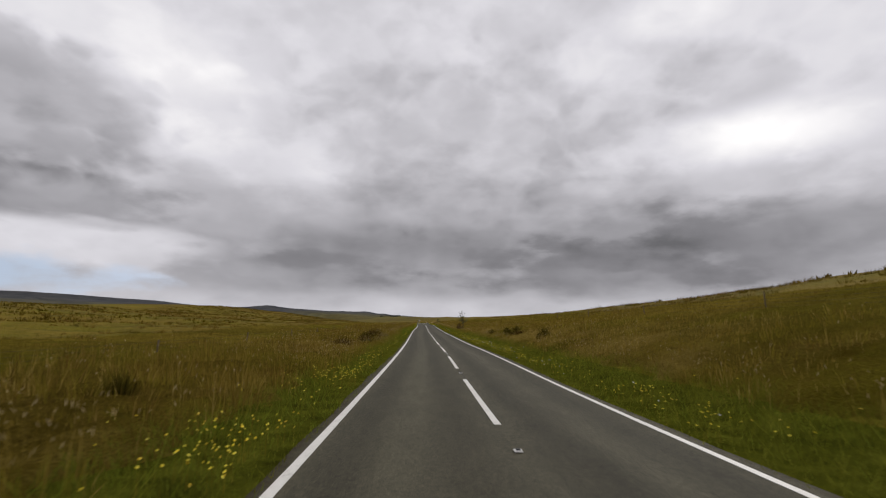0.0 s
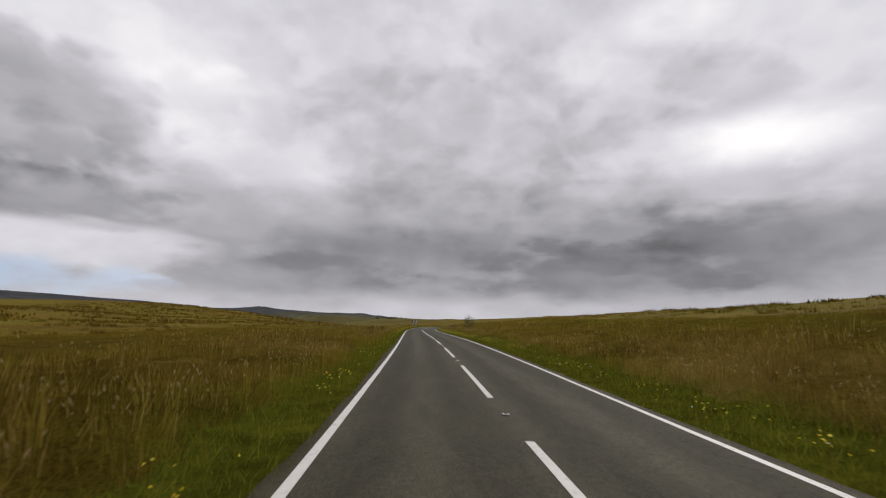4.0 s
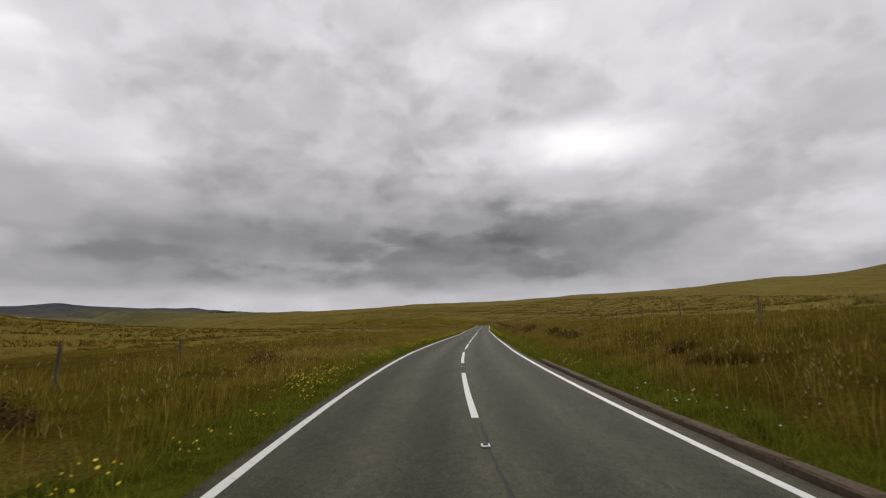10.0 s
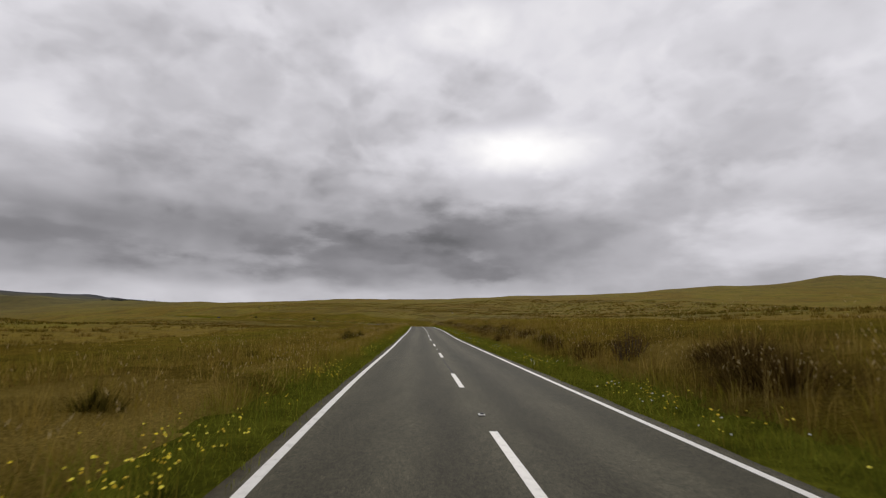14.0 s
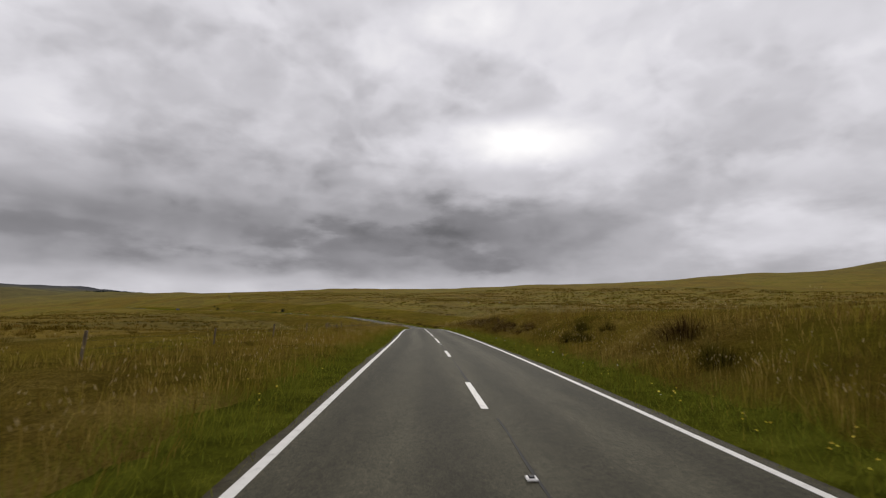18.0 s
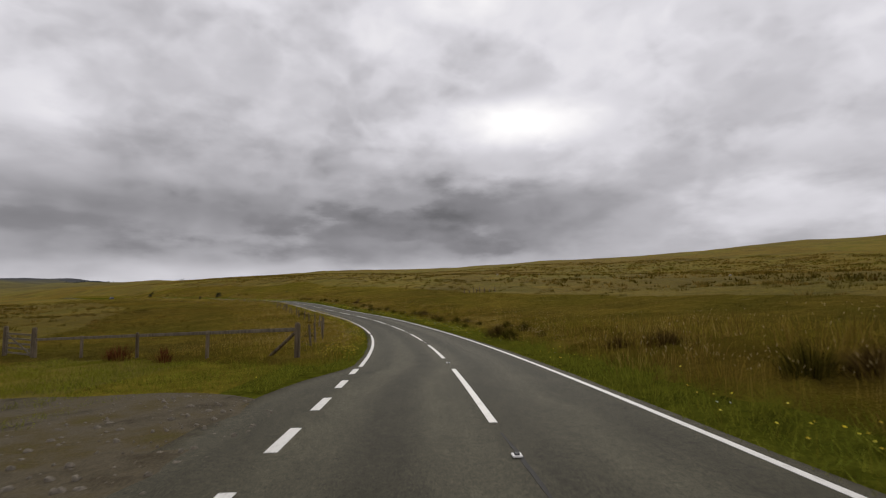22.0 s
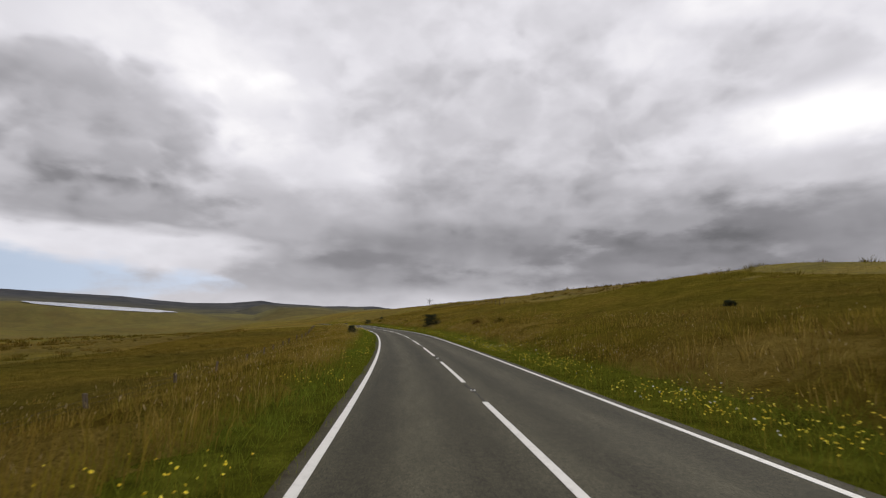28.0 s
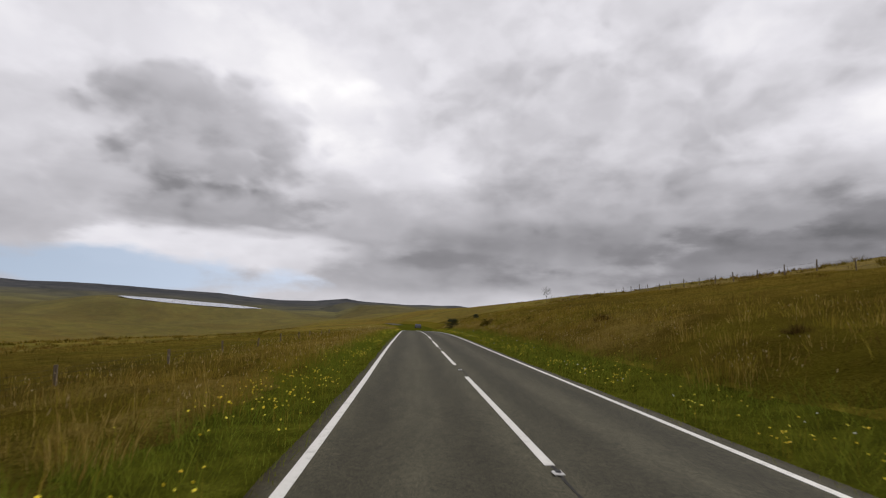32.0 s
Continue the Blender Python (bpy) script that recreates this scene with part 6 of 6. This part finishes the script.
def tall_grass():
    """Tussocks: every one a fountain of fine blades that rises out of the packed growth."""
    n = 20500
    s, d, side, off = scatter(n, -4, S_END, 0.6, 9.5, 1.3)
    keep = clear_of(s, d) & ~gateway(s, d) & (off > verge_width(s, side) * RNG.uniform(0.85, 1.2, n)) & (RNG.random(n) < 0.60 + field(s, d, 2.2, 5))
    s, d, side, off = s[keep], d[keep], side[keep], off[keep]
    n = len(s)
    drift = field(s, d, 9.0, 9)
    height = RNG.uniform(0.62, 1.30, n) * (0.65 + 0.6 * drift) * growth(s, side)
    girth = RNG.uniform(0.20, 0.72, n)
    green, straw = kind_split(s, side, off)
    pick = np.clip(RNG.random(n) + 0.7 * (field(s, d, 5.0, 13) - 0.5) - np.clip(1.2 - off / 1.6, 0, 1) * 0.25, 0, 1)
    kind = np.where(pick < green, 0, np.where(pick < green + straw, 1, 2))
    per = 50
    a = RNG.uniform(0, 2 * np.pi, (n, per))
    r = np.sqrt(RNG.random((n, per))) * girth[:, None]
    bs, bd = s[:, None] + np.sin(a) * r, d[:, None] + np.cos(a) * r
    h = height[:, None] * RNG.uniform(0.35, 1.12, (n, per)) * (1.05 - 0.40 * (r / girth[:, None]) ** 2)
    lean = h * (0.12 + 0.34 * r / girth[:, None]) * RNG.uniform(0.3, 1.3, (n, per))
    wide = RNG.uniform(0.005, 0.010, (n, per)) * np.interp(off, (0, 8), (1.0, 2.0))[:, None]
    # outward lean, turned from road bearings into the world's
    way = (np.interp(s, S_TAB, R_HEAD)[:, None] + a + RNG.normal(0, 0.5, a.shape))
    own = np.where(RNG.random((n, per)) < 0.66, kind[:, None], RNG.integers(0, 3, (n, per)))
    x, y, z = verge(bs.ravel(), bd.ravel())
    for k, (name, mat, label) in enumerate((
            ("green_tussocks", GREEN, "tall green tussock grass on the verges"),
            ("straw_grass", STRAW, "tall dry straw coloured grass on the verges"),
            ("rust_grass", RUST, "tall brown moor grass and rushes on the banks"))):
        m = ((own == k) & (RNG.random((n, per)) < np.interp(off, (4.5, 7.0), (1.0, 0.5))[:, None] * np.interp(s, (760, 790), (1.0, 0.5))[:, None])).ravel()
        blade_object(name, x[m], y[m], z[m], h.ravel()[m], wide.ravel()[m], lean.ravel()[m], mat, label, way=way.ravel()[m])
    heads(3)


def heads(per):
    """Seed heads stand in loose groups over the dry growth."""
    n = 21000
    s, d, side, off = scatter(n, -4, S_END, 0.9, 6.5, 1.2)
    border = RNG.random(n) < 0.45
    off = np.where(border, verge_width(s, side) + 0.02 + RNG.exponential(0.35, n), off)
    d = np.where(side < 0, -(EDGE_L + off), EDGE_R + off)
    keep = clear_of(s, d) & ~gateway(s, d) & (off > verge_width(s, side)) & (RNG.random(n) < 0.15 + field(s, d, 3.1, 51) + np.where((side > 0) & (s > 240) & (s < 510), 0.35, 0.0))
    s, d, side, border = s[keep], d[keep], side[keep], border[keep]
    tall = np.where(side < 0, np.interp(s, (0, 520, 545, 830), (0.80, 0.80, 0.62, 0.60)), np.interp(s, (0, 150, 240, 300, 390, 415, 450, 475, 505, 530, 830), (0.65, 0.7, 0.9, 1.1, 1.1, 0.75, 0.8, 1.2, 1.25, 0.65, 0.6)))
    tall = tall * np.where(border, 0.75, 1.0)
    h = (tall[:, None] * RNG.uniform(0.7, 1.15, (len(s), per))).ravel()
    x, y, z = verge((s[:, None] + RNG.normal(0, 0.16, (len(s), per))).ravel(), (d[:, None] + RNG.normal(0, 0.16, (len(s), per))).ravel())
    seed_heads(x, y, z, h)


def seed_heads(x, y, z, h):
    """Nodding pale heads on thin stalks."""
    n = len(x)
    blade_object("grass_stalks", x, y, z, h, np.full(n, 0.006), h * 0.12, STRAW, "thin dry grass stalks standing over the verge")
    a = RNG.uniform(0, 2 * np.pi, n)
    l, w = RNG.uniform(0.045, 0.11, n), RNG.uniform(0.007, 0.015, n)
    dx, dy = np.cos(a), np.sin(a)
    top = np.stack([x, y, z + h], 1)
    tip = top + np.stack([dx * l * 0.35, dy * l * 0.35, l * 0.8], 1)
    mid = top * 0.5 + tip * 0.5
    side = np.stack([-dy * w / 2, dx * w / 2, 0 * w], 1)
    deep = np.stack([dx * w / 2, dy * w / 2, -0.2 * w], 1)
    co = np.stack([top, mid + side, tip, mid - side, mid + deep, mid - deep], 1).reshape(-1, 3)
    i = np.arange(n)[:, None] * 6
    faces = np.concatenate([i + np.array([[0, 1, 2, 3]]), i + np.array([[0, 4, 2, 5]])], 1).reshape(-1, 4)
    me = bpy.data.meshes.new("seed_heads")
    me.vertices.add(len(co))
    me.vertices.foreach_set("co", co.astype(np.float32).ravel())
    me.loops.add(faces.size)
    me.loops.foreach_set("vertex_index", faces.astype(np.int32).ravel())
    me.polygons.add(len(faces))
    me.polygons.foreach_set("loop_start", (np.arange(len(faces)) * 4).astype(np.int32))
    me.update(calc_edges=True)
    me.materials.append(SEED)
    tagged(new("seed_heads", me), "pale feathery seed heads over the tall grass", "grass", kind="stuff")


def far_tufts():
    """Short tufts over the open ground, past the verges."""
    s, d, side, off = scatter(300000, -4, 900, 5.0, 45.0, 1.5)
    clump = field(s, d, 3.5, 21)
    keep = (RNG.random(len(s)) < 0.2 + clump) & ~gateway(s, d)
    s, d, side, off, clump = s[keep], d[keep], side[keep], off[keep], clump[keep]
    x, y, z = verge(s, d)
    z = z + 0.8 * sward_height(s, d, side, off)
    h = (0.06 + 0.16 * clump) * RNG.uniform(0.6, 1.2, len(s)) * np.interp(off, (5, 11, 25), (2.3, 1.7, 1.0))
    wide = RNG.uniform(0.012, 0.024, len(s)) * np.interp(off, (6, 45), (0.8, 2.6))
    blade_object("moor_grass", x, y, z, h, wide, h * RNG.uniform(0.1, 0.7, len(s)), MOOR_BLADE, "short moor grass tufts over the open ground", bent=False)


def moor_lumps():
    """Rounded tussocks and rush clumps over the open ground, past the verges."""
    n = 12000
    s, d, side, off = scatter(n, -4, 900, 6.5, 52.0, 1.25)
    keep = (RNG.random(n) < 1.5 * field(s, d, 11.0, 61) - 0.25) & ~gateway(s, d)
    s, d, side, off = s[keep], d[keep], side[keep], off[keep]
    n, per = len(s), 44
    size = RNG.uniform(0.3, 0.9, n) * np.interp(off, (6, 48), (0.8, 1.4))
    a = RNG.uniform(0, 2 * np.pi, (n, per))
    r = np.sqrt(RNG.random((n, per))) * size[:, None] * 0.6
    x, y, z = verge((s[:, None] + np.sin(a) * r).ravel(), (d[:, None] + np.cos(a) * r).ravel())
    h = (size[:, None] * RNG.uniform(0.40, 0.75, (n, per)) * (1.0 - 0.5 * (r / (0.6 * size[:, None])) ** 2)).ravel()
    way = (np.interp(s, S_TAB, R_HEAD)[:, None] + a).ravel()
    wide = (RNG.uniform(0.015, 0.030, (n, per)) * np.interp(off, (6, 48), (0.7, 2.4))[:, None]).ravel()
    kind = np.repeat((RNG.random(n) + 0.8 * (field(s, d, 17.0, 67) - 0.5)), per)
    for name, m, mat, label in (("pale_tussocks", kind < 0.62, MOOR_BLADE, "pale and olive tussocks dotted over the moor"),
                                ("dark_rushes", kind >= 0.62, RUST, "dark brown rush clumps dotted over the moor")):
        blade_object(name, x[m], y[m], z[m], h[m], wide[m], (h * 0.55)[m], mat, label, bent=False, way=way[m])


def hill_clumps():
    """Low clumps of rush, heather and moor grass over the slopes, out to the near skylines."""
    n = 130000
    x, y = RNG.uniform(-230, 520, n), RNG.uniform(20, 960, n)
    line = np.stack([R_X[::12], R_Y[::12]], 1)
    away = np.concatenate([np.sqrt(((np.stack([xs, ys], 1)[:, None] - line[None]) ** 2).sum(2).min(1)) for xs, ys in zip(np.array_split(x, 40), np.array_split(y, 40))])
    keep = (away > 46) & (away < 400) & (RNG.random(n) < 1.7 * field(x, y, 14.0, 91) - 0.22)
    x, y, away = x[keep], y[keep], away[keep]
    n, per = len(x), 6
    size = RNG.uniform(0.35, 1.0, n) * np.interp(away, (46, 400), (1.0, 1.7))
    a = RNG.uniform(0, 2 * np.pi, (n, per))
    r = np.sqrt(RNG.random((n, per))) * size[:, None] * 0.7
    bx, by = (x[:, None] + np.cos(a) * r).ravel(), (y[:, None] + np.sin(a) * r).ravel()
    h = (size[:, None] * RNG.uniform(0.35, 0.75, (n, per))).ravel()
    wide = (size[:, None] * RNG.uniform(0.25, 0.5, (n, per))).ravel()
    dark = np.repeat(RNG.random(n) + 0.9 * (field(x, y, 23.0, 93) - 0.5) > 0.66, per)
    z = ground_z(bx, by) - 0.03
    for name, m, mat, label in (("hill_tussocks", ~dark, MOOR_BLADE, "olive and straw tussocks dotted over the hill slopes"),
                                ("hill_rushes", dark, RUST, "dark rush and heather clumps dotted over the hill slopes")):
        blade_object(name, bx[m], by[m], z[m], h[m], wide[m], (h * 0.5)[m], mat, label, bent=False, way=a.ravel()[m])


def flowers():
    """Small composite flower heads on stems, in drifts along the verges."""
    left_s = (0, 3, 14, 22, 30, 90, 100, 160, 175, 190, 205, 216, 225, 238, 256, 296, 305, 312, 338, 350, 395, 430, 530, 538, 580, 604, 614, 625, 660, 690, 712, 722, 740, 760, 830)
    left_w = (22, 36, 30, 4, 2, 1, 2, 3, 6, 8, 14, 26, 18, 24, 28, 26, 12, 32, 26, 2.5, 1.5, 0.6, 0.6, 26, 34, 38, 26, 3, 2, 3, 4, 13, 11, 4, 3)
    right_s = (0, 20, 32, 48, 60, 120, 165, 195, 210, 240, 260, 300, 335, 350, 400, 440, 480, 540, 556, 596, 606, 640, 652, 672, 700, 760, 830)
    right_w = (2, 4, 10, 9, 2, 1, 7, 7, 3, 1.5, 1.5, 3, 6.0, 3, 3, 1, 0.4, 0.5, 15, 13, 5, 5, 12, 11, 4.0, 3, 3)
    s, d, side, off = scatter(260000, 0, S_END, 0.12, 2.6)
    w = np.where(side < 0, np.interp(s, left_s, left_w), np.interp(s, right_s, right_w))
    patch = np.clip(field(s, d * 0.5, 2.2, 31) * 4.0 - 1.7, 0.04, 2.2) * np.clip(field(s, d, 0.28, 47) * 3.2 - 1.1, 0.0, 1.8) * np.where(s < 500, np.clip(1.9 - 1.6 * off, 0.03, 1.4), np.clip(1.75 - 1.0 * off, 0.06, 1.4))
    keep = clear_of(s, d) & (RNG.random(len(s)) < w * patch * 0.13) & (off < verge_width(s, side) + 0.7)
    s, d, side = s[keep], d[keep], side[keep]
    x, y, z = verge(s, d)
    n = len(s)
    h = RNG.uniform(0.14, 0.36, n)
    white = (side > 0) & (RNG.random(n) < np.interp(s, (0, 220, 235, 255, 270, 640, 655, 675, 830), (0.1, 0.15, 0.7, 0.7, 0.2, 0.12, 0.08, 0.08, 0.08)))
    yellow = Mat("yellow_petals", 0.6, 0.3)
    yr = yellow.nt.nodes.new("ShaderNodeNewGeometry").outputs["Random Per Island"]
    yellow.base(yellow.ramp(yr, ((0.0, (0.66, 0.42, 0.010)), (0.5, (0.84, 0.64, 0.015)), (1.0, (0.88, 0.76, 0.06)))))
    pale = Mat("white_petals", 0.6, 0.3)
    pale.base((0.72, 0.70, 0.62))
    blade_object("flower_stems", x, y, z, h, np.full(n, 0.007), np.full(n, 0.0), GREEN, "thin green flower stems in the verge", "flowers", False)
    faded = ~white & (side < 0) & (s > 530) & (s < 610) & (RNG.random(n) < 0.16)
    orange = Mat("faded_petals", 0.7, 0.2)
    orange.base((0.46, 0.22, 0.03))
    for name, mask, mat, label in (("faded_flowers", faded, orange.mat, "faded orange flower heads among the yellow ones"),
                                   ("yellow_flowers", ~white & ~faded, yellow.mat, "scattered yellow hawkbit flower heads along the verge"),
                                   ("white_flowers", white, pale.mat, "scattered small white daisies along the verge")):
        k = mask.sum()
        if not k:
            continue
        r = RNG.uniform(0.009, 0.019, k)
        c = np.stack([x[mask], y[mask], z[mask] + h[mask]], 1)
        tilt, turn = RNG.uniform(-0.9, 0.9, k), RNG.uniform(0, 6.28, k)
        ring = []
        for q in range(6):
            a = q * math.pi / 3
            u, v = np.cos(a) * r, np.sin(a) * r
            vx, vz = u * np.cos(tilt), u * np.sin(tilt)
            ring.append(np.stack([vx * np.cos(turn) - v * np.sin(turn), vx * np.sin(turn) + v * np.cos(turn), vz], 1) + c)
        dome = c + np.array([0, 0, 0.012])
        under = c - np.array([0, 0, 0.010])
        co = np.stack(ring + [dome, under], 1).reshape(-1, 3)
        tri = [(q, (q + 1) % 6, 6) for q in range(6)] + [((q + 1) % 6, q, 7) for q in range(6)]
        faces = (np.arange(k)[:, None, None] * 8 + np.array(tri)[None]).reshape(-1, 3)
        me = bpy.data.meshes.new(name)
        me.from_pydata(co.tolist(), [], faces.tolist())
        me.materials.append(mat)
        tagged(new(name, me), label, "flowers", kind="stuff")


short_grass()
sward()
tall_grass()
far_tufts()
moor_lumps()
hill_clumps()
flowers()
